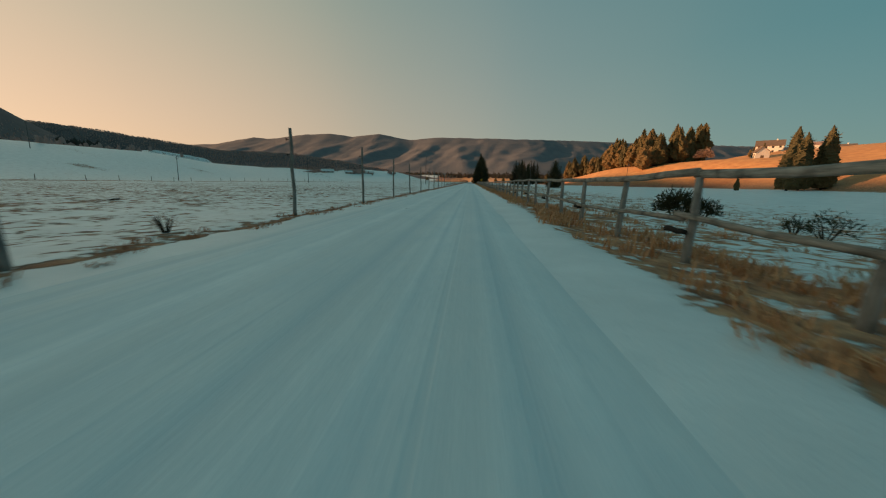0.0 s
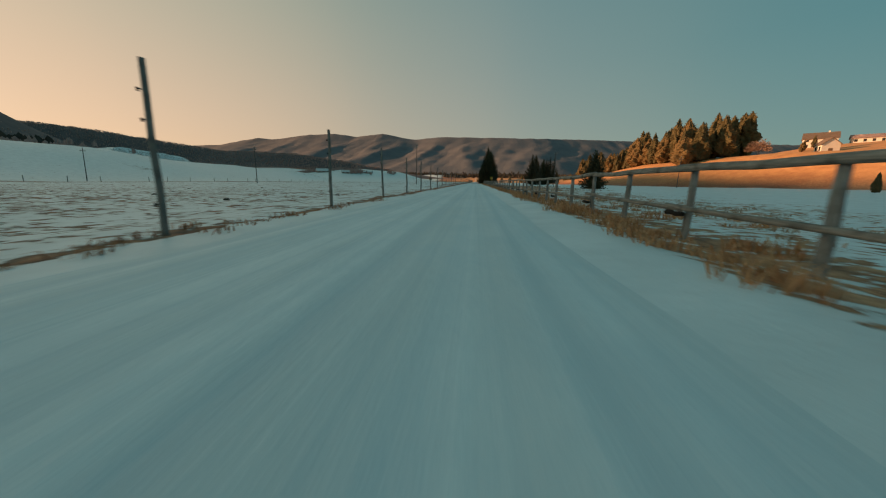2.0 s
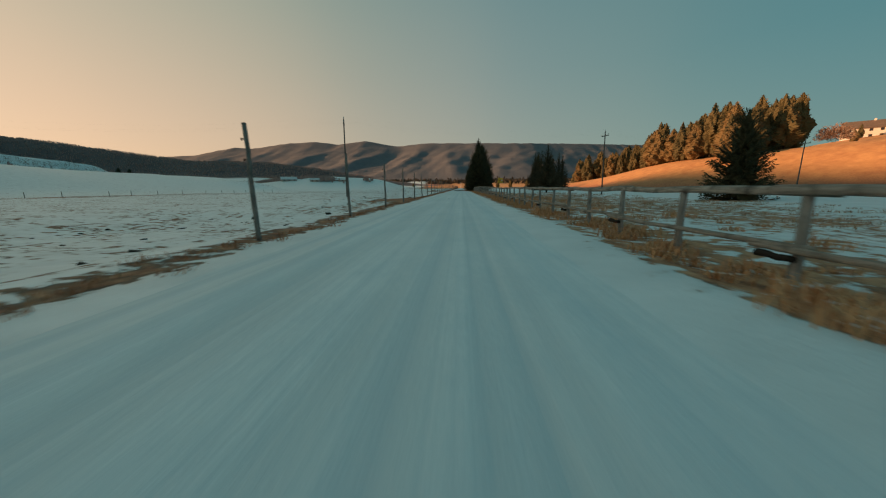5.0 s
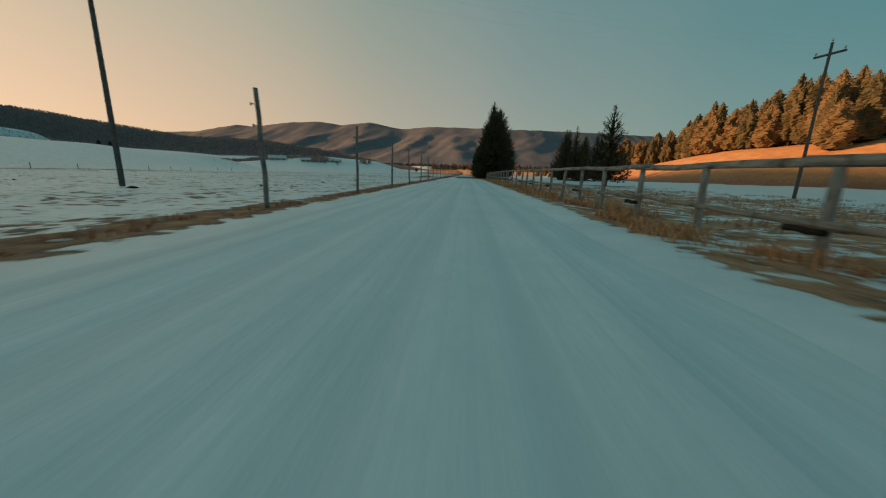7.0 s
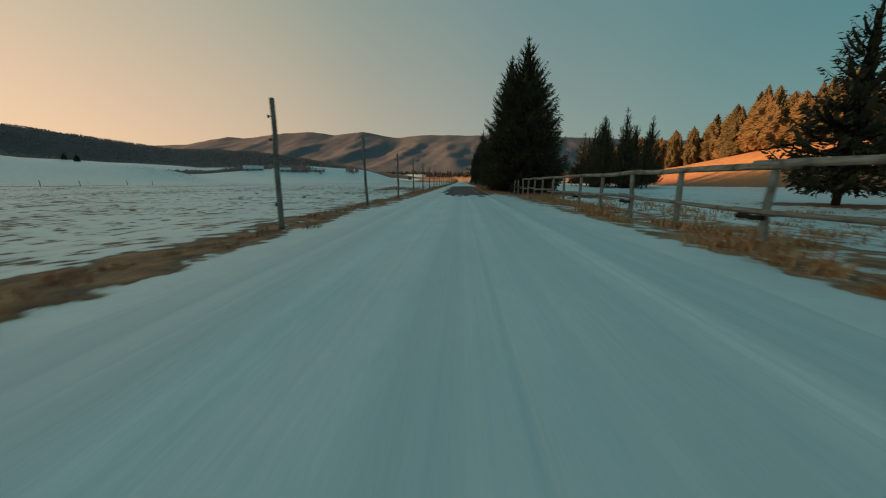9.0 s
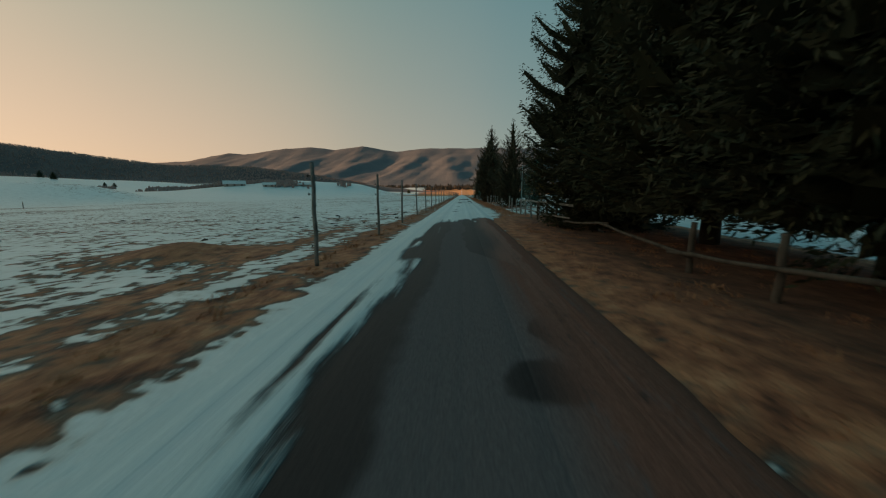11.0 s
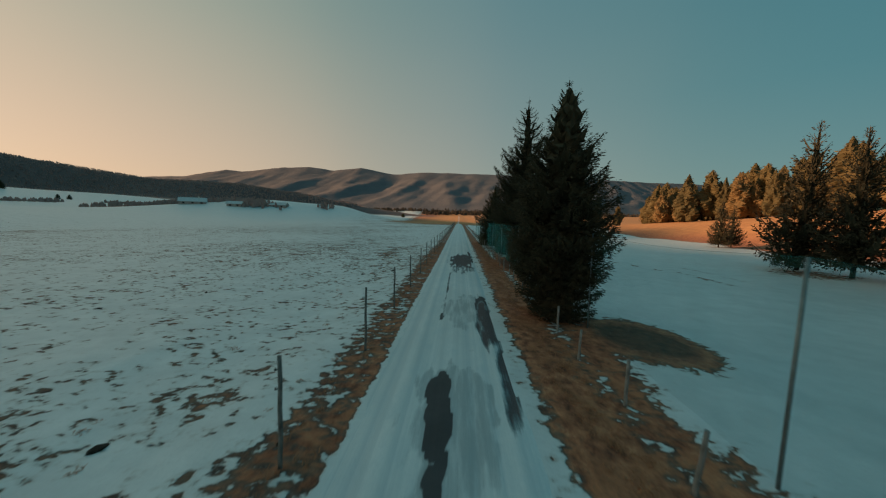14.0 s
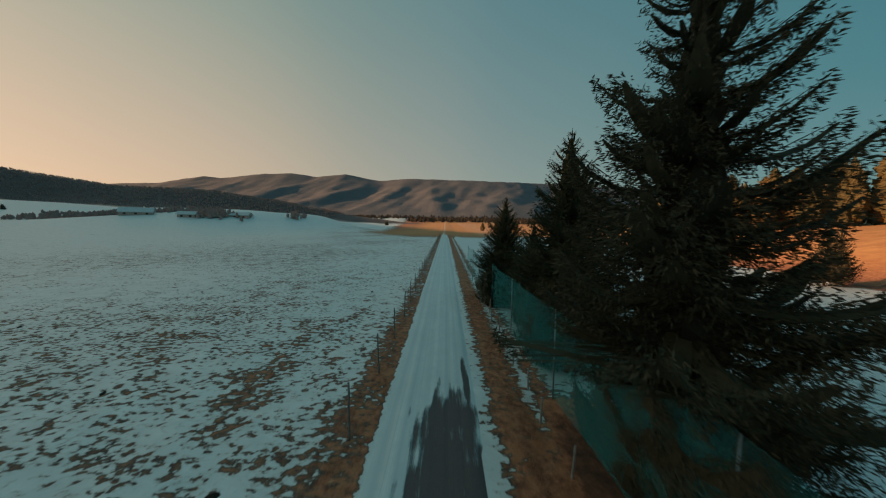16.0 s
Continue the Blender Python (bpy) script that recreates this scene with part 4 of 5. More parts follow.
spruce_t = tree("spruce", "young spruce in rich dark green at the end of the net", 41, 13.0, 4.3, 0.2, M_NEEDLE, press=-2.3, **{**DENSE, "power": 0.78, "blade": 0.22, "rise": (-14, 30)})
spruce_t.matrix_world = pose(7.1, 244.5, float(land(7.1, 244.5)))
plant(spruce_t, 5.5, 257.0, 0.78, 8, None, 1.1, rt)
plant(spruce_t, 6.8, 250.5, 0.6, -6, None, 1.0, rt)

# single spruces in the field
spruce_f = tree("spruce", "field spruce with open tiered boughs and bare lower trunk", 52, 10.9, 3.15, 1.2, M_NEEDLE_OPEN, group="field spruces",
                **{**OPEN, "whorls": 24, "power": 0.9, "ragged": 0.34, "density": 20, "blade": 0.36, "web": 0.34, "core": 0.2})
spruce_f.matrix_world = pose(20.6, 150.4, float(land(20.6, 150.4)))
spruce_g = tree("spruce", "bushy dark field spruce with a full low crown", 57, 8.0, 2.9, 0.5, M_NEEDLE, group="field spruces",
                **{**DENSE, "whorls": 24, "per": 10, "density": 24, "blade": 0.36, "core": 0.5})
spruce_g.matrix_world = pose(26.3, 103.0, float(land(26.3, 103.0)))
for x, y, s, w in ((54.2, 272.0, 1.3, 0.85), (58.1, 273.7, 1.2, 0.85)):
    plant(spruce_f, x, y, s * 0.68, None, None, w, rt)
# row of firs across the snowfield
for x, y, h, w in ((37.3, 238.7, 15.9, 0.84), (37.6, 233.8, 14.0, 0.84), (34.2, 221.5, 14.9, 0.66), (33.0, 215.5, 14.5, 0.64), (31.5, 210.0, 14.9, 0.62), (29.5, 205.0, 14.6, 0.64),
                   (28.8, 200.6, 12.3, 0.7), (30.2, 195.8, 14.4, 0.62), (31.0, 190.5, 9.5, 0.7), (36.5, 218.5, 12.0, 0.7), (35.5, 206.5, 13.0, 0.7), (34.0, 201.0, 12.0, 0.7),
                   (39.0, 226.0, 14.5, 0.7), (40.5, 220.0, 13.0, 0.7), (38.5, 213.0, 14.0, 0.7), (41.0, 207.5, 13.5, 0.7), (38.0, 202.0, 14.0, 0.7), (43.0, 231.0, 14.0, 0.7)):
    if rt.random() < 0.85 or w > 0.8:
        plant(spruce_f, x, y, h / 10.9, None, None, w, rt)
    else:
        plant(spruce_g, x, y, h / 8.0, None, None, w * 0.85, rt)

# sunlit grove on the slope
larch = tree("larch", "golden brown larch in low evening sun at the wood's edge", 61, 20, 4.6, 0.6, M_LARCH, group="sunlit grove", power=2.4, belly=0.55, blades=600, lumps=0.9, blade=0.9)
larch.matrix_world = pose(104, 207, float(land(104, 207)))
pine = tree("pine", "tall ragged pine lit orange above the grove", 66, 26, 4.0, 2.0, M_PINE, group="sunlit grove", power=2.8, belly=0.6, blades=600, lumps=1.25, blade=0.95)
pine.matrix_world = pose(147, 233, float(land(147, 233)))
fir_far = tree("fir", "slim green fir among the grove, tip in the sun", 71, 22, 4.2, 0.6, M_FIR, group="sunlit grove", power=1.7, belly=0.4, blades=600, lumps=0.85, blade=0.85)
fir_far.matrix_world = pose(118, 232, float(land(118, 232)))
rg = random.Random(77)
for k in range(200):
    y = 196 + 270 * (k / 199) + rg.uniform(-6, 6)
    lo = 112 + 14 * math.sin(y * 0.045) + 0.10 * max(0, y - 300)
    x = lo + abs(rg.gauss(0, 1)) * 20
    if y < 222:
        x = max(x, 100 + (222 - y) * 0.3)
    far = min(0.69 * (y + 1.5), 117 + 0.97 * (y - 200))
    if x > far and y < 300:
        x = far - rg.uniform(0, 22)
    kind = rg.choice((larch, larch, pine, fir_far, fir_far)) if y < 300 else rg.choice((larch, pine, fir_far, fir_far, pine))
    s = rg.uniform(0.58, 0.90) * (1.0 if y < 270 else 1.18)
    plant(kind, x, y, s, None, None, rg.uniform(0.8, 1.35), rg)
for x, y, s, kind in ((97.5, 109, 0.86, fir_far), (102.6, 111, 0.8, fir_far), (108, 110, 0.86, fir_far), (72, 94, 0.17, fir_far), (147, 229, 1.0, pine), (139, 229, 0.92, pine), (130, 228, 0.95, pine), (188, 244, 0.28, larch),
                      (196, 252, 0.3, fir_far), (212, 264, 0.35, fir_far)):
    plant(kind, x, y, s, None, None, 1.0, rg)
# little woods on the far flats and lone trees on the far snowy side
for x, y, s in ((85, 505, 0.55), (96, 520, 0.7), (104, 512, 0.5), (118, 530, 0.8), (126, 515, 0.6), (140, 540, 0.75), (72, 560, 0.5), (150, 520, 0.8), (58, 600, 0.6), (47, 640, 0.55)):
    plant(rg.choice((larch, pine, fir_far)), x, y, s, None, None, 1.2, rg)
for x, y, s in ((-471, 507, 0.55), (-455, 507, 0.6), (-396, 507, 0.4), (-390, 512, 0.4)):
    plant(spruce_g, x, y, s * 1.6, None, None, 1.25, rg)
plant(fir_far, -110, 838, 0.4, None, None, 2.2, rg)


def wood_stuff(name, label, seed, count, place, material, tall):
    """Far woodland: many small ragged crowns in one mesh."""
    rng = np.random.RandomState(seed)
    vs, fs, base = [], [], 0
    made = 0
    while made < count:
        x, y = place(rng)
        if x is None:
            continue
        made += 1
        z = float(land(x, y)) if y < 1600 else float(mountain(np.float64(x), np.float64(y)))
        h, r = tall * rng.uniform(0.6, 1.25), tall * rng.uniform(0.22, 0.42)
        n = 6
        a = rng.rand() * 6.28 + np.arange(n) * 6.283 / n
        lo = np.stack([x + np.cos(a) * r * rng.uniform(0.6, 1.1, n), y + np.sin(a) * r * rng.uniform(0.6, 1.1, n), z + h * rng.uniform(0.05, 0.3, n)], 1)
        up = np.stack([x + np.cos(a + 0.4) * r * rng.uniform(0.4, 0.9, n), y + np.sin(a + 0.4) * r * rng.uniform(0.4, 0.9, n), z + h * rng.uniform(0.5, 0.85, n)], 1)
        vs.append(np.concatenate([lo, up, [[x, y, z + h]]]))
        for k in range(n):
            j = (k + 1) % n
            fs.append((base + k, base + j, base + n + j, base + n + k))
            fs.append((base + n + k, base + n + j, base + 2 * n))
        base += 2 * n + 1
    ob = mesh_part(name, np.concatenate(vs), fs, material)
    return tagged(ob, label, "woodland", kind="stuff")


def on_ridge(rng):
    if rng.rand() < 0.22:
        # the near end of the high ridge added for shade
        x, y = rng.uniform(-760, -380), rng.uniform(60, 620)
        return (x, y) if ridge_parts(x, y)[1] > 12 * rng.rand() else (None, None)
    k = rng.randint(1, 8)
    (ax, ay, ah), (bx, by, bh) = CREST_AND_BLOCKERS[k - 1], CREST_AND_BLOCKERS[k]
    s = rng.rand()
    x, y = ax + (bx - ax) * s + rng.normal(0, 60), ay + (by - ay) * s + rng.normal(0, 60) - 200 * rng.rand() ** 2
    if ridge_parts(x, y)[1] < 12 * rng.rand() or x > -250:
        return None, None
    return x, y


wood_stuff("ridge_wood", "bare brown woodland covering the low ridge", 5, 8600, on_ridge, M_RIDGE, 3.9)


def under_mountains(rng):
    x, y = rng.uniform(-900, 900), rng.uniform(1100, 1690)
    if vnoise(x, y, 160) < 0.42 + 0.25 * (1 - ease(y, 1100, 1500)):
        return None, None
    return x, y


wood_stuff("valley_wood", "dark conifer belt at the foot of the mountains", 6, 2200, under_mountains, M_BELT, 11)


def hill_thicket(rng):
    if rng.rand() < 0.7:
        # clumps along the foot of the ridge, with snow between them
        x, y = rng.uniform(-350, -110), rng.uniform(434, 500)
        return (x, y) if vnoise(x, y, 26) > 0.55 + 0.12 * ease(x, -210, -120) else (None, None)
    cx, cy, sx, sy = ((-215, 150, 20, 16), (-222, 428, 7, 5), (-152, 438, 6, 4), (-205, 434, 5, 4))[rng.randint(4)]
    return cx + rng.normal(0, sx), cy + rng.normal(0, sy)


wood_stuff("hill_thicket", "bare thicket on the snowy hillside", 7, 1900, hill_thicket, M_RIDGE, 3.4)
wood_stuff("conifer_thicket", "dense dark conifer thicket on the crest of the snowy hill", 9, 70, lambda rng: (-232 + rng.normal(0, 4), 181 + rng.normal(0, 4.5)), M_BELT, 8)


# ---------------------------------------------------------------- posts and fences
def post_mesh(seed, height, r, lean=0.0):
    bm = bmesh.new()
    rng = random.Random(seed)
    rod(bm, (0, 0, -0.35), (lean, lean * 0.5, height), r * 1.08, r * 0.86, 8, 0.012, 6, rng)
    return bm


def roadside_post(seed):
    rng = random.Random(seed)
    root = empty("roadside_post")
    part("shaft", post_mesh(seed, rng.uniform(1.96, 2.06), 0.041, rng.uniform(-0.03, 0.03)), M_POST, root)
    for z in (1.72, 1.38, 0.38):
        bm = bmesh.new()
        rod(bm, (-0.02, 0, z), (-0.075, rng.uniform(-0.02, 0.02), z + 0.01), 0.008, 0.008, 6)
        rod(bm, (-0.07, 0, z - 0.02), (-0.07, 0, z + 0.025), 0.016, 0.012, 6)
        part("insulator", bm, M_END, root)
    return tagged(root, "weathered grey wooden roadside post with wire insulators", "post", "posts along the road")


posts = [roadside_post(s) for s in (1, 2, 3, 4)]
rp = random.Random(9)
for k in range(-4, 86):
    x, y = -3.2 + rp.uniform(-0.03, 0.03), 6.0 + 5.0 * k - (0.55 if k == 34 else 0) + (0.24 if k == 2 else 0)
    m = pose(x, y, float(land(x, y)) + 0.02, rp.uniform(-1, 1), rp.uniform(-1.2, 1.2), rp.uniform(-25, 25))
    if k + 4 < 4:
        posts[k + 4].matrix_world = m
    else:
        copy_thing(posts[k % 4], m)

fence = empty("rail_fence")
tagged(fence, "weathered wooden rail fence with two rails of split logs", "fence")
fp = [part("post", post_mesh(20 + s, 1.0, 0.052, 0.012 * (s - 1)), M_RAIL, fence) for s in range(3)]
# stretch below the spruces: tree shade is in the wood colour
shaded_post = part("post", post_mesh(24, 1.0, 0.055, 0.01), M_SHADED, fence, "fence post under the spruces, darkened for tree shade")
# stretches of even post spacing: from, to, number of gaps
FENCE_Y = []
for a, b, gaps in ((-8.7, 2.65, 6), (2.65, 10.4, 4), (10.4, 16.15, 3), (16.15, 19.8, 2), (19.8, 25.45, 3), (25.45, 30.3, 3), (30.3, 39.7, 5), (39.7, 44.8, 3), (44.8, 53.3, 5),
                   (53.3, 82.1, 17), (82.1, 90.5, 5), (90.5, 97.0, 4), (97.0, 105.2, 5), (105.2, 111.97, 4), (111.97, 120.6, 5), (120.6, 126.65, 3), (126.65, 135.3, 5), (135.3, 177.6, 25), (177.6, 184.7, 4)):
    FENCE_Y += [a + (b - a) * k / gaps + rp.uniform(-0.04, 0.04) for k in range(gaps)]
FENCE_Y.append(184.7)


def fence_x(y):
    return 3.62 + 0.12 * float(ease(y, 150, 178))


def fence_top(y):
    return float(np.interp(y, [-10, 3, 6, 16, 24, 33, 40, 46, 52, 70, 83, 88, 97, 104, 113, 121, 129, 136, 160, 184], [0.97, 0.90, 0.83, 0.89, 0.80, 0.83, 0.76, 0.72, 0.76, 0.74, 0.71, 0.75, 0.70, 0.76, 0.82, 0.85, 0.89, 0.86, 0.75, 0.80]))


for i, y in enumerate(FENCE_Y):
    if 166.5 < y < 173.6:
        continue
    m = pose(fence_x(y) + rp.uniform(-0.02, 0.02), y, fence_top(y) - 1.0, rp.uniform(-2.5, 2.5), rp.uniform(-2.5, 2.5), rp.uniform(0, 360))
    if i < 3:
        fp[i].matrix_basis = m
    elif y > 158 and shaded_post.matrix_basis.translation.y == 0:
        shaded_post.matrix_basis = m
    else:
        again(shaded_post if 158 < y < 179 else fp[i % 3], fence, m)


def rail_mesh(seed, length, r):
    rng = random.Random(seed)
    bm = bmesh.new()
    rows = []
    n = 7
    for i in range(n):
        s = i / (n - 1)
        c = Vector((rng.uniform(-0.012, 0.012), (s - 0.5) * length, rng.uniform(-0.014, 0.014) - 0.012 * math.sin(s * math.pi)))
        row = []
        for k in range(8):
            a = k * math.tau / 8
            q = r * (1 + rng.uniform(-0.08, 0.08))
            zz = math.sin(a) * q
            row.append(bm.verts.new(c + Vector((math.cos(a) * q * 0.82, 0, zz if zz > -0.6 * r else -0.6 * r))))
        rows.append(row)
    for lo, hi in zip(rows, rows[1:]):
        for k in range(8):
            bm.faces.new((lo[k], hi[k], hi[(k + 1) % 8], lo[(k + 1) % 8])).smooth = True
    bm.faces.new(rows[0])
    bm.faces.new(list(reversed(rows[-1])))
    return bm


tops = [part("top_rail", rail_mesh(40 + s, 3.95, 0.058), M_RAIL_Y, fence) for s in range(3)]
lows = [part("lower_rail", rail_mesh(50 + s, 4.0, 0.040), M_RAIL_Y, fence) for s in range(3)]
shaded_rail = part("lower_rail", rail_mesh(53, 4.0, 0.042), M_SHADED, fence, "lower rail under the spruces, darkened for tree shade")
ends = part("log_end", post_mesh(60, 0.05, 0.035), M_END, fence, "dark sawn log end")
first_end = True
for i in range(0, len(FENCE_Y) - 2, 2):
    a, b = FENCE_Y[i], FENCE_Y[i + 2]
    c = (a + b) / 2
    under = (c > 153) and (c < 172)
    za, zb = fence_top(a) + 0.035, fence_top(b) + 0.035
    tilt = math.degrees(math.atan2(zb - za, b - a)) + rp.uniform(-0.4, 0.4)
    m = pose(fence_x(c), c, (za + zb) / 2, tilt, rp.uniform(-8, 8), rp.uniform(-0.5, 0.5))
    j = (i // 2) % 3
    if i // 2 < 3:
        tops[j].matrix_basis = m
    elif not under:
        again(tops[j], fence, m)
    low_z = fence_top(c) - 0.50 + rp.uniform(-0.03, 0.03)
    low_z += 0.05 if under else 0.0
    m = pose(fence_x(c) - 0.085, c + 0.1, low_z, rp.uniform(-1.6, 1.6) * (3 if under else 1), rp.uniform(-8, 8), rp.uniform(-0.8, 0.8))
    if i // 2 < 3:
        lows[j].matrix_basis = m
    elif under and shaded_rail.matrix_basis.translation.y == 0:
        shaded_rail.matrix_basis = m
    else:
        again(shaded_rail if under else lows[j], fence, m)
    m = pose(fence_x(a) - 0.085, a - 0.02, low_z - 0.1, 90, 0, 0)
    if first_end:
        ends.matrix_basis = m
        first_end = False
    else:
        again(ends, fence, m)

# stakes that go on where the rails end
stake = empty("wooden_stake")
part("shaft", post_mesh(70, 1.02, 0.045, 0.03), M_RAIL, stake)
tagged(stake, "short weathered wooden stake in brown roadside grass", "stake", "stakes along the verge")
ys = [186.5, 189.6, 192.75, 195.4, 198.1, 200.8] + [203.45 + 2.6 * k for k in range(38)]
for i, y in enumerate(ys):
    x = 3.78 + 0.1 * math.sin(y)
    m = pose(x, y, float(land(x, y)) + 0.02, rp.uniform(-4, 4), rp.uniform(-4, 4), rp.uniform(0, 360))
    if i == 0:
        stake.matrix_world = m
    else:
        copy_thing(stake, m).scale = (1, 1, rp.uniform(0.85, 1.15))


# ---------------------------------------------------------------- shade net on tall poles
def net_x(y):
    return float(np.interp(y, [175, 182, 190, 198, 207, 232, 239, 285], [4.9, 5.0, 5.0, 5.1, 5.25, 5.15, 4.75, 3.7]))


net_fence = empty("net_fence")
tagged(net_fence, "tall blue-green shade net hung between thin steel poles", "net fence")
NET_Y = [181.7 + 8.2 * k for k in range(13)]
bm = bmesh.new()
rod(bm, (0, 0, -0.4), (0, 0, 4.05), 0.035, 0.03, 8)
pole = part("pole", bm, M_STEEL, net_fence)
for i, y in enumerate(NET_Y):
    x = net_x(y)
    m = pose(x, y, float(land(x, y)) - 0.1, rp.uniform(-0.8, 0.8), rp.uniform(-0.8, 0.8), 0)
    if i == 0:
        pole.matrix_basis = m
    else:
        again(pole, net_fence, m)
for i, (a, b) in enumerate(zip(NET_Y, NET_Y[1:])):
    rng = random.Random(i)
    n, k = 9, 7
    vs, fs = [], []
    for p in range(n + 1):
        s = p / n
        y = a + (b - a) * s
        x = net_x(y)
        g = float(land(x, y))
        for q in range(k + 1):
            h = q / k
            z = g + 0.1 + (3.85 - 0.16 * math.sin(math.pi * s)) * h
            vs.append((x + 0.10 * math.sin(math.pi * s) * math.sin(math.pi * h) * rng.uniform(0.3, 1.0), y, z))
    for p in range(n):
        for q in range(k):
            u = p * (k + 1) + q
            fs.append((u, u + k + 1, u + k + 2, u + 1))
    mesh_part("net", vs, fs, M_NET_FINE if a < 213 else M_NET if a < 229 else M_NET_DENSE, net_fence, smooth=True)
    bm = bmesh.new()
    pts = [Vector((net_x(a + (b - a) * s / 8), a + (b - a) * s / 8, float(land(net_x(a), a)) + 3.95 - 0.16 * math.sin(math.pi * s / 8))) for s in range(9)]
    for p, q in zip(pts, pts[1:]):
        rod(bm, p, q, 0.004, 0.004, 5)
    part("top_cord", bm, M_NET_DENSE, net_fence)


# ---------------------------------------------------------------- power line across the valley
def power_pole(x, y, height, turn, lean=0.0):
    root = empty("power_pole", pose(x, y, float(land(x, y)), 0, lean, turn))
    bm = bmesh.new()
    rod(bm, (0, 0, -0.5), (0, 0, height), 0.11, 0.07, 10, 0.004, 5)
    part("mast", bm, M_CONCRETE, root)
    bm = bmesh.new()
    box(bm, (-0.06, -0.78, height - 0.72), (0.06, 0.78, height - 0.60), 0.012)
    part("crossarm", bm, M_CONCRETE, root)
    for yy, zz in ((-0.70, height - 0.60), (0.70, height - 0.60), (0.0, height)):
        bm = bmesh.new()
        rod(bm, (0, yy, zz), (0, yy, zz + 0.10), 0.02, 0.02, 6)
        rod(bm, (0, yy, zz + 0.08), (0, yy, zz + 0.22), 0.055, 0.035, 8)
        part("insulator", bm, M_CERAMIC, root, "white ceramic insulator")
    return tagged(root, "tall grey timber power pole with a short crossarm", "power pole", "poles of the power line")


POLES = [(-143, 98.0, 8.5), (-95.4, 101.1, 8.0), (-51.7, 102.8, 8.5), (-14.9, 114.1, 10.0), (22.8, 124.6, 9.6), (61.0, 134.0, 9.0)]
for (x, y, h) in POLES:
    power_pole(x, y, h, 15, rp.uniform(-1.5, 1.5) if x > -60 else 3.0)
for i, ((ax, ay, ah), (bx, by, bh)) in enumerate(zip(POLES, POLES[1:])):
    for off in (-0.7, 0.7, 0.0):
        bm = bmesh.new()
        up = 0.22 if off == 0 else -0.38
        a = Vector((ax, ay + off, float(land(ax, ay)) + ah + up))
        b = Vector((bx, by + off, float(land(bx, by)) + bh + up))
        pts = [a.lerp(b, s / 14) + Vector((0, 0, -0.9 * 4 * (s / 14) * (1 - s / 14))) for s in range(15)]
        for p, q in zip(pts, pts[1:]):
            rod(bm, p, q, 0.0009, 0.0009, 4)
        tagged(part("power_wire", bm, M_WIRE), "thin sagging power wire between two poles", "wire", "wires of the power line")


# ---------------------------------------------------------------- yellow notice boards by the fence
def notice(x, y, z0, high, lean, w=0.46, h=0.46):
    root = empty("notice_board", pose(x, y, z0, 0, lean, 0))
    bm = bmesh.new()
    rod(bm, (0, 0, -0.3), (0, 0, high + h * 0.8), 0.022, 0.022, 8)
    part("post", bm, M_YELLOW if lean > 3 else M_RAIL, root)
    bm = bmesh.new()
    box(bm, (-w / 2, -0.05, high), (w / 2, -0.026, high + h), 0.004)
    plate = part("plate", bm, M_YELLOW, root)
    for k, (lo, hi) in enumerate(((0.12, 0.22), (0.40, 0.62), (0.76, 0.86))):
        bm = bmesh.new()
        box(bm, (-w * 0.42, -0.056, high + h * lo), (w * (0.42 - 0.06 * k), -0.051, high + h * hi))
        part("print_bar", bm, M_BLACK, plate, "olive printed bar")
    bm = bmesh.new()
    box(bm, (w * 0.16, -0.060, high + h * 0.40), (w * 0.46, -0.057, high + h * 0.62))
    part("sticker", bm, M_CERAMIC, plate, "pale sticker")
    return tagged(root, "yellow notice board on a leaning post by the rail fence", "sign")


notice(4.0, 102.6, float(land(4.0, 102.6)), 1.35, 6.0)
notice(3.80, 177.68, float(land(3.80, 177.68)), 1.66, 1.5, 0.50, 0.35)


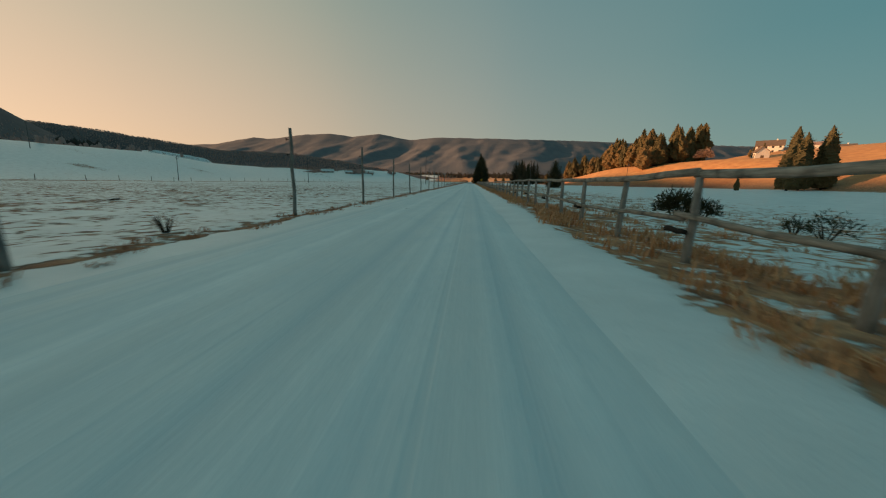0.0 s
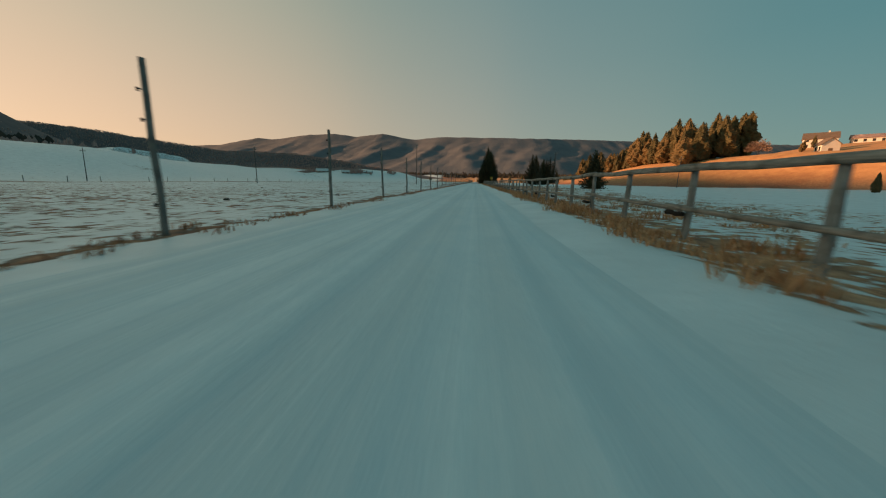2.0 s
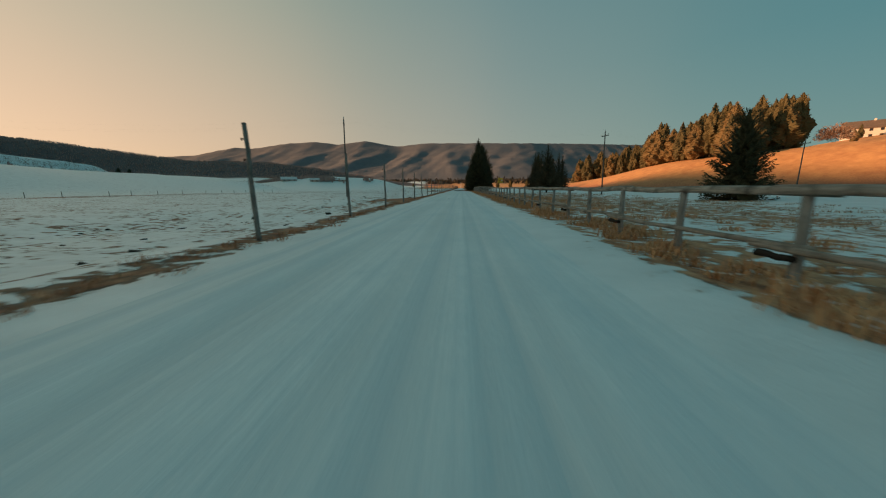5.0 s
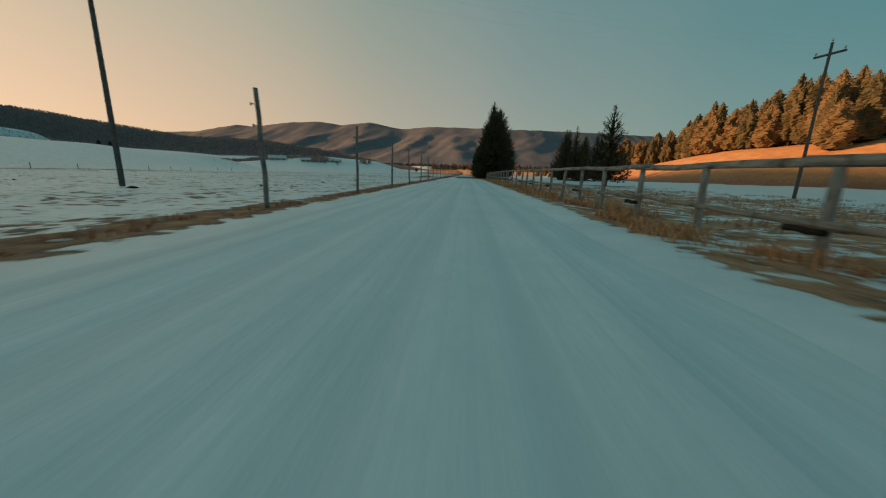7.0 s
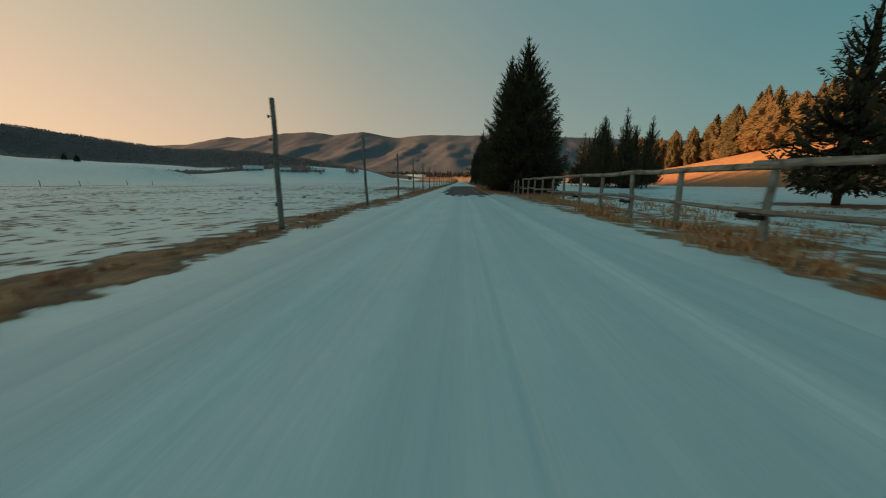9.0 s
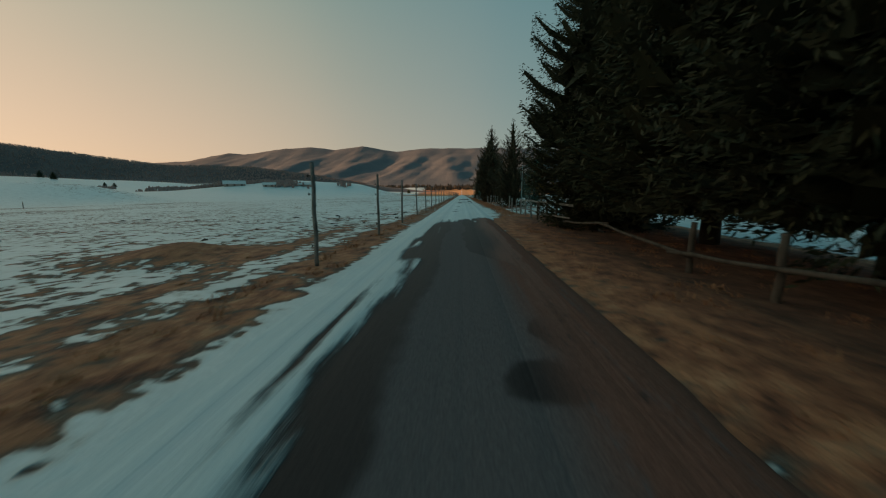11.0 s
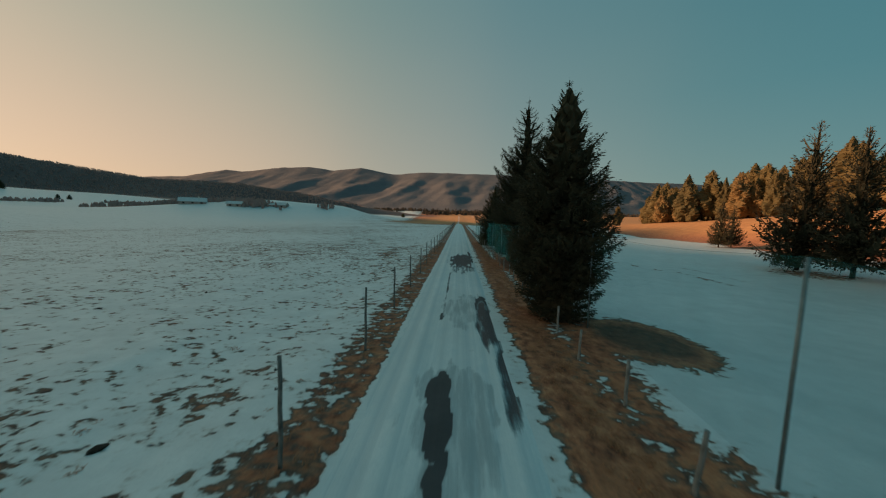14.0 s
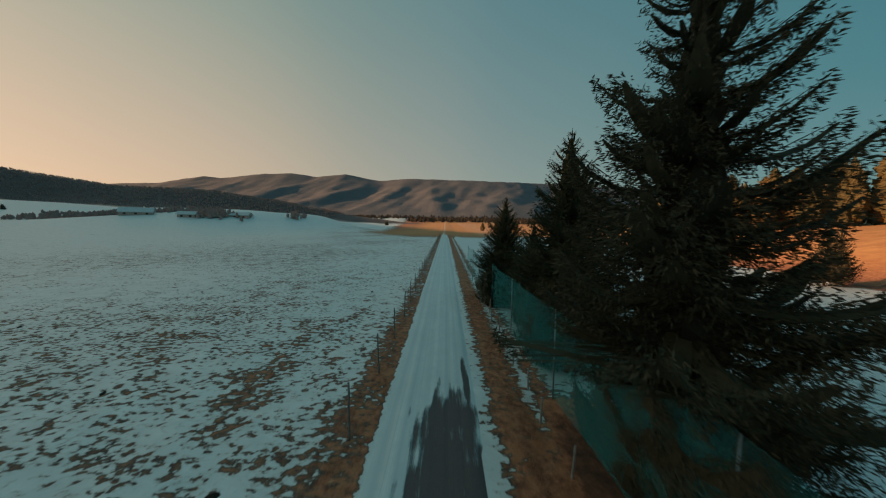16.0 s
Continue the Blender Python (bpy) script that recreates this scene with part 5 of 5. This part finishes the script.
# ---------------------------------------------------------------- houses
def house(name, label, x, y, turn, w, d, h, roof_h, roof, windows, storeys=1, eave=0.6, snow=False, chimney=True, wall=None):
    z = min(float(land(x + a, y + b)) for a in (-w / 2, w / 2) for b in (-d / 2, d / 2))
    root = empty(name, pose(x, y, z, 0, 0, turn))
    bm = bmesh.new()
    box(bm, (-w / 2, -d / 2, -1.0), (w / 2, d / 2, h))
    gx = [bm.verts.new((sx * w / 2, sy * d / 2, h)) for sx in (-1, 1) for sy in (-1, 1)]
    ra, rb = bm.verts.new((-w / 2, 0, h + roof_h)), bm.verts.new((w / 2, 0, h + roof_h))
    bm.faces.new((gx[0], gx[1], ra))
    bm.faces.new((gx[2], gx[3], rb))
    part("wall", bm, wall or M_WALL, root)
    for sy in (-1, 1):
        bm = bmesh.new()
        slope = roof_h / (d / 2)
        lo_z = h - eave * slope
        vs = [(-w / 2 - eave, sy * (d / 2 + eave), lo_z), (w / 2 + eave, sy * (d / 2 + eave), lo_z), (w / 2 + eave, 0, h + roof_h), (-w / 2 - eave, 0, h + roof_h)]
        lower = [bm.verts.new(v) for v in vs]
        upper = [bm.verts.new((a, b, c + 0.25)) for a, b, c in vs]
        bm.faces.new(lower)
        bm.faces.new(upper)
        for k in range(4):
            bm.faces.new((lower[k], lower[(k + 1) % 4], upper[(k + 1) % 4], upper[k]))
        bmesh.ops.recalc_face_normals(bm, faces=bm.faces)
        part("roof", bm, M_SNOWROOF if snow else roof, root)
    if chimney:
        bm = bmesh.new()
        box(bm, (w * 0.2, -0.4, h + roof_h * 0.6), (w * 0.2 + 0.8, 0.4, h + roof_h + 1.0))
        part("chimney", bm, M_WALL, root)
    fh = h / storeys
    for side in (-1, 1):
        for s in range(storeys):
            for k in range(windows):
                wx = -w / 2 + w * (k + 0.5) / windows
                wz = fh * s + fh * 0.32
                bm = bmesh.new()
                yy = side * (d / 2 + 0.03)
                box(bm, (wx - 0.65, min(yy, yy - side * 0.12), wz), (wx + 0.65, max(yy, yy - side * 0.12), wz + fh * 0.46))
                win = part("window", bm, M_FRAME, root)
                bm = bmesh.new()
                yy = side * (d / 2 + 0.045)
                box(bm, (wx - 0.52, min(yy, yy - side * 0.08), wz + 0.12), (wx + 0.52, max(yy, yy - side * 0.08), wz + fh * 0.46 - 0.12))
                part("pane", bm, M_GLASS, win)
    for side in (-1, 1):
        bm = bmesh.new()
        xx = side * (w / 2 + 0.03)
        box(bm, (min(xx, xx - side * 0.1), -0.7, 0.5), (max(xx, xx - side * 0.1), 0.7, 2.4))
        part("door", bm, M_FRAME, root)
    return tagged(root, label, "house")


house("house", "large white two-storey house with a brown roof on the sunny slope", 222, 272, -39, 15, 10, 6.0, 3.8, M_ROOF, 4, 2)
house("annex", "low dark-roofed annex behind the large white house", 240, 262, -39, 14, 8, 3.6, 2.0, M_RIDGE, 4, 1, chimney=False)
house("hut", "small white gabled hut with a reddish roof on the slope", 155, 194, 70, 5.8, 5.8, 4.2, 2.6, M_ROOF, 2, 1, 0.4, chimney=False)
house("house", "pale farmhouse with a tiled roof on the hilltop", 275, 277, -39, 15, 10, 4.0, 3.0, M_ROOF, 4, 1)
house("farmhouse", "white farmhouse with a snow-covered roof below the wood", -186, 422, 35, 15, 8, 2.4, 2.4, M_ROOF, 3, 1, snow=True, wall=M_DULL)
house("shed", "small shed with a snowy roof beside the farmhouse", -160, 428, 20, 9, 6, 2.6, 1.6, M_ROOF, 2, 1, snow=True, chimney=False, wall=M_DULL)
house("barn", "low barn with a snow-covered roof among bare thickets", -140, 445, 10, 16, 8, 2.6, 1.8, M_ROOF, 3, 1, snow=True, chimney=False, wall=M_DULL)


# ---------------------------------------------------------------- shrubs, grass, clods
def bush(name, label, seed, x, y, size, leaf, count):
    rng = np.random.RandomState(seed)
    root = empty(name, pose(x, y, float(land(x, y))))
    bm = bmesh.new()
    pr = random.Random(seed)
    for k in range(9):
        a = pr.uniform(0, 6.28)
        rod(bm, (0, 0, -0.1), (math.cos(a) * size * 0.45, math.sin(a) * size * 0.45, size * pr.uniform(0.5, 0.95)), 0.02, 0.006, 5)
    part("stems", bm, M_BARK, root)
    a, b = rng.rand(count) * 6.283, np.arccos(rng.uniform(-0.3, 1, count))
    r = size * 0.62 * rng.uniform(0.35, 1.0, count) ** 0.6 * (1 + 0.3 * np.sin(3 * a + seed))
    c = np.stack([np.cos(a) * np.sin(b) * r, np.sin(a) * np.sin(b) * r, np.cos(b) * r * 0.9 + size * 0.42], 1)
    d = c - np.array([0, 0, size * 0.2])
    d = d / (np.linalg.norm(d, axis=1, keepdims=True) + 1e-6) + rng.normal(0, 0.5, (count, 3))
    v, f = kites(c, c + d * size * 0.11, np.full(count, size * 0.016), rng, True)
    mesh_part("foliage", v, f, leaf, root)
    return tagged(root, label, "shrub")


bush("juniper_bush", "round dark green juniper bush in the snowy field", 1, 8.1, 10.6, 0.95, M_NEEDLE, 1700)
bush("juniper_bush", "low dark green juniper bush in the snowy field", 2, 9.4, 11.2, 0.75, M_NEEDLE, 1300)
bush("juniper_bush", "scraggy dark juniper beside the rail fence", 3, 10.4, 8.8, 0.5, M_NEEDLE, 500)
bush("juniper_bush", "thin upright juniper in patchy snow", 4, 9.4, 6.9, 0.7, M_NEEDLE, 350)
bush("juniper_bush", "low dark juniper thicket under the field spruces", 9, 34.0, 236.5, 1.9, M_NEEDLE, 900)
bush("juniper_bush", "low dark juniper thicket on needle litter", 10, 35.8, 237.4, 1.5, M_NEEDLE, 700)
bush("brushwood", "tall pale leafless brush at the end of the grove", 12, 127, 193.5, 6.0, M_BRUSH, 1500)
bush("dead_shrub", "small leafless shrub at the edge of the snow", 5, -4.0, 3.4, 0.3, M_BRUSH, 170)


def grass(name, label, seed, spots, blades, tall, spread, material=None, stout=1.0):
    """Dry tussocks: fans of thin bent blades."""
    rng = np.random.RandomState(seed)
    c = np.repeat(np.array(spots), blades, axis=0)
    m = len(c)
    a = rng.rand(m) * 6.283
    rr = spread * np.sqrt(rng.rand(m)) * c[:, 2]
    x, y = c[:, 0] + np.cos(a) * rr, c[:, 1] + np.sin(a) * rr
    z = land(x, y) - 0.02
    h = tall * c[:, 2] * rng.uniform(0.5, 1.2, m)
    la, ll = rng.rand(m) * 6.283, rng.uniform(0.4, 1.7, m)
    b = np.stack([x, y, z], 1)
    mid = b + np.stack([np.cos(la) * h * ll * 0.35, np.sin(la) * h * ll * 0.35, h * 0.7], 1)
    tip = b + np.stack([np.cos(la) * h * ll * 1.0, np.sin(la) * h * ll * 1.0, h * rng.uniform(0.55, 1.0, m)], 1)
    w = stout * (0.003 + 0.005 * rng.rand(m))[:, None] * np.stack([-np.sin(la), np.cos(la), 0 * la], 1)
    v = np.stack([b - w, b + w, mid + w * 0.8, mid - w * 0.8, tip], 1).reshape(-1, 3)
    k = np.arange(m) * 5
    faces = [tuple(q) for q in np.stack([k, k + 1, k + 2, k + 3], 1)] + [tuple(q) for q in np.stack([k + 3, k + 2, k + 4], 1)]
    ob = mesh_part(name, v, [tuple(int(i) for i in f) for f in faces], material or M_STRAW)
    return tagged(ob, label, "grass", kind="stuff")


gr = random.Random(4)
verge_r = []
y = -6.0
while y < 150:
    verge_r.append((gr.uniform(2.65, 4.3), y, gr.uniform(0.6, 1.25)))
    if gr.random() < 0.5:
        verge_r.append((gr.uniform(4.3, 9.0), y, gr.uniform(0.5, 1.1)))
    y += gr.uniform(0.15, 0.40)
grass("verge_tussocks", "tussocks of dry brown grass along the rail fence", 1, verge_r, 64, 0.20, 0.32, stout=1.5)
verge_s = []
y = 149.0
while y < 262:
    for _ in range(2):
        verge_s.append((gr.uniform(2.25, 3.6) if y > 182 else gr.uniform(1.8, 7.5), y, gr.uniform(0.4, 0.8)))
    y += gr.uniform(0.12, 0.3)
grass("litter_grass", "flattened brown grass under the spruces and stakes", 2, verge_s, 34, 0.14, 0.32, M_RUST)
verge_l = []
y = -4.0
while y < 265:
    verge_l.append((gr.gauss(-3.05 if y < 70 else -3.2, 0.2 if y < 70 else 0.24), y, gr.uniform(0.4, 0.9)))
    if 88 < y < 97 and gr.random() < 0.8:
        verge_l.append((gr.uniform(-7.5, -3.5), y, gr.uniform(0.4, 0.8)))
    if y > 150 and gr.random() < 0.35:
        verge_l.append((gr.uniform(-8, -3.4), y, gr.uniform(0.3, 0.6)))
    y += gr.uniform(0.2, 0.6)
grass("strip_grass", "strip of matted brown grass beneath the roadside posts", 3, verge_l, 30, 0.15, 0.28, M_RUST, 1.3)
pasture = [(gr.uniform(5, 24), gr.uniform(82, 146), gr.uniform(0.6, 1.3)) for _ in range(520)] + [(gr.uniform(5, 16), gr.uniform(-5, 70), gr.uniform(0.5, 1.1)) for _ in range(260)]
grass("pasture_tussocks", "scattered dry tussocks in the snowy pasture", 4, pasture, 34, 0.16, 0.46, M_HAY, 2.2)

# molehills and clods in the field
cl = random.Random(14)
bm = bmesh.new()
for k in range(190):
    x, y = cl.uniform(-34, -4.6), cl.uniform(4, 262)
    if cl.random() < 0.35:
        x, y = cl.gauss(-8.5, 2.2), cl.gauss(182, 5)
    if k % 3 == 0:
        x, y = cl.uniform(-15, -4.4), cl.uniform(68, 104)
    s = cl.uniform(0.07, 0.19) * (0.6 if k % 3 == 0 else 1.0)
    m = pose(x, y, float(land(x, y)) - s * 0.12, cl.uniform(-15, 15), cl.uniform(-15, 15), cl.uniform(0, 360)) @ Matrix.Diagonal((s * 1.5, s, s * 0.5, 1))
    made = bmesh.ops.create_icosphere(bm, subdivisions=1, radius=1, matrix=m)
    for v in made["verts"]:
        v.co += Vector((cl.uniform(-1, 1), cl.uniform(-1, 1), cl.uniform(-1, 1))) * s * 0.16
tagged(part("molehills", bm, M_SOIL), "dark molehills and clods of soil poking through the snow", "clods", kind="stuff")
# posts of the field fence under the hill
fs = empty("field_stake")
part("shaft", post_mesh(80, 1.3, 0.07), M_POST, fs)
tagged(fs, "dark wooden stake of the fence below the hill", "stake", "stakes below the hill")
for i in range(26):
    x, y = -88 + cl.uniform(-1.5, 1.5), 20 + i * 8 + cl.uniform(-1, 1)
    m = pose(x, y, float(land(x, y)), cl.uniform(-4, 4), cl.uniform(-4, 4), 0)
    if i == 0:
        fs.matrix_world = m
    else:
        copy_thing(fs, m)
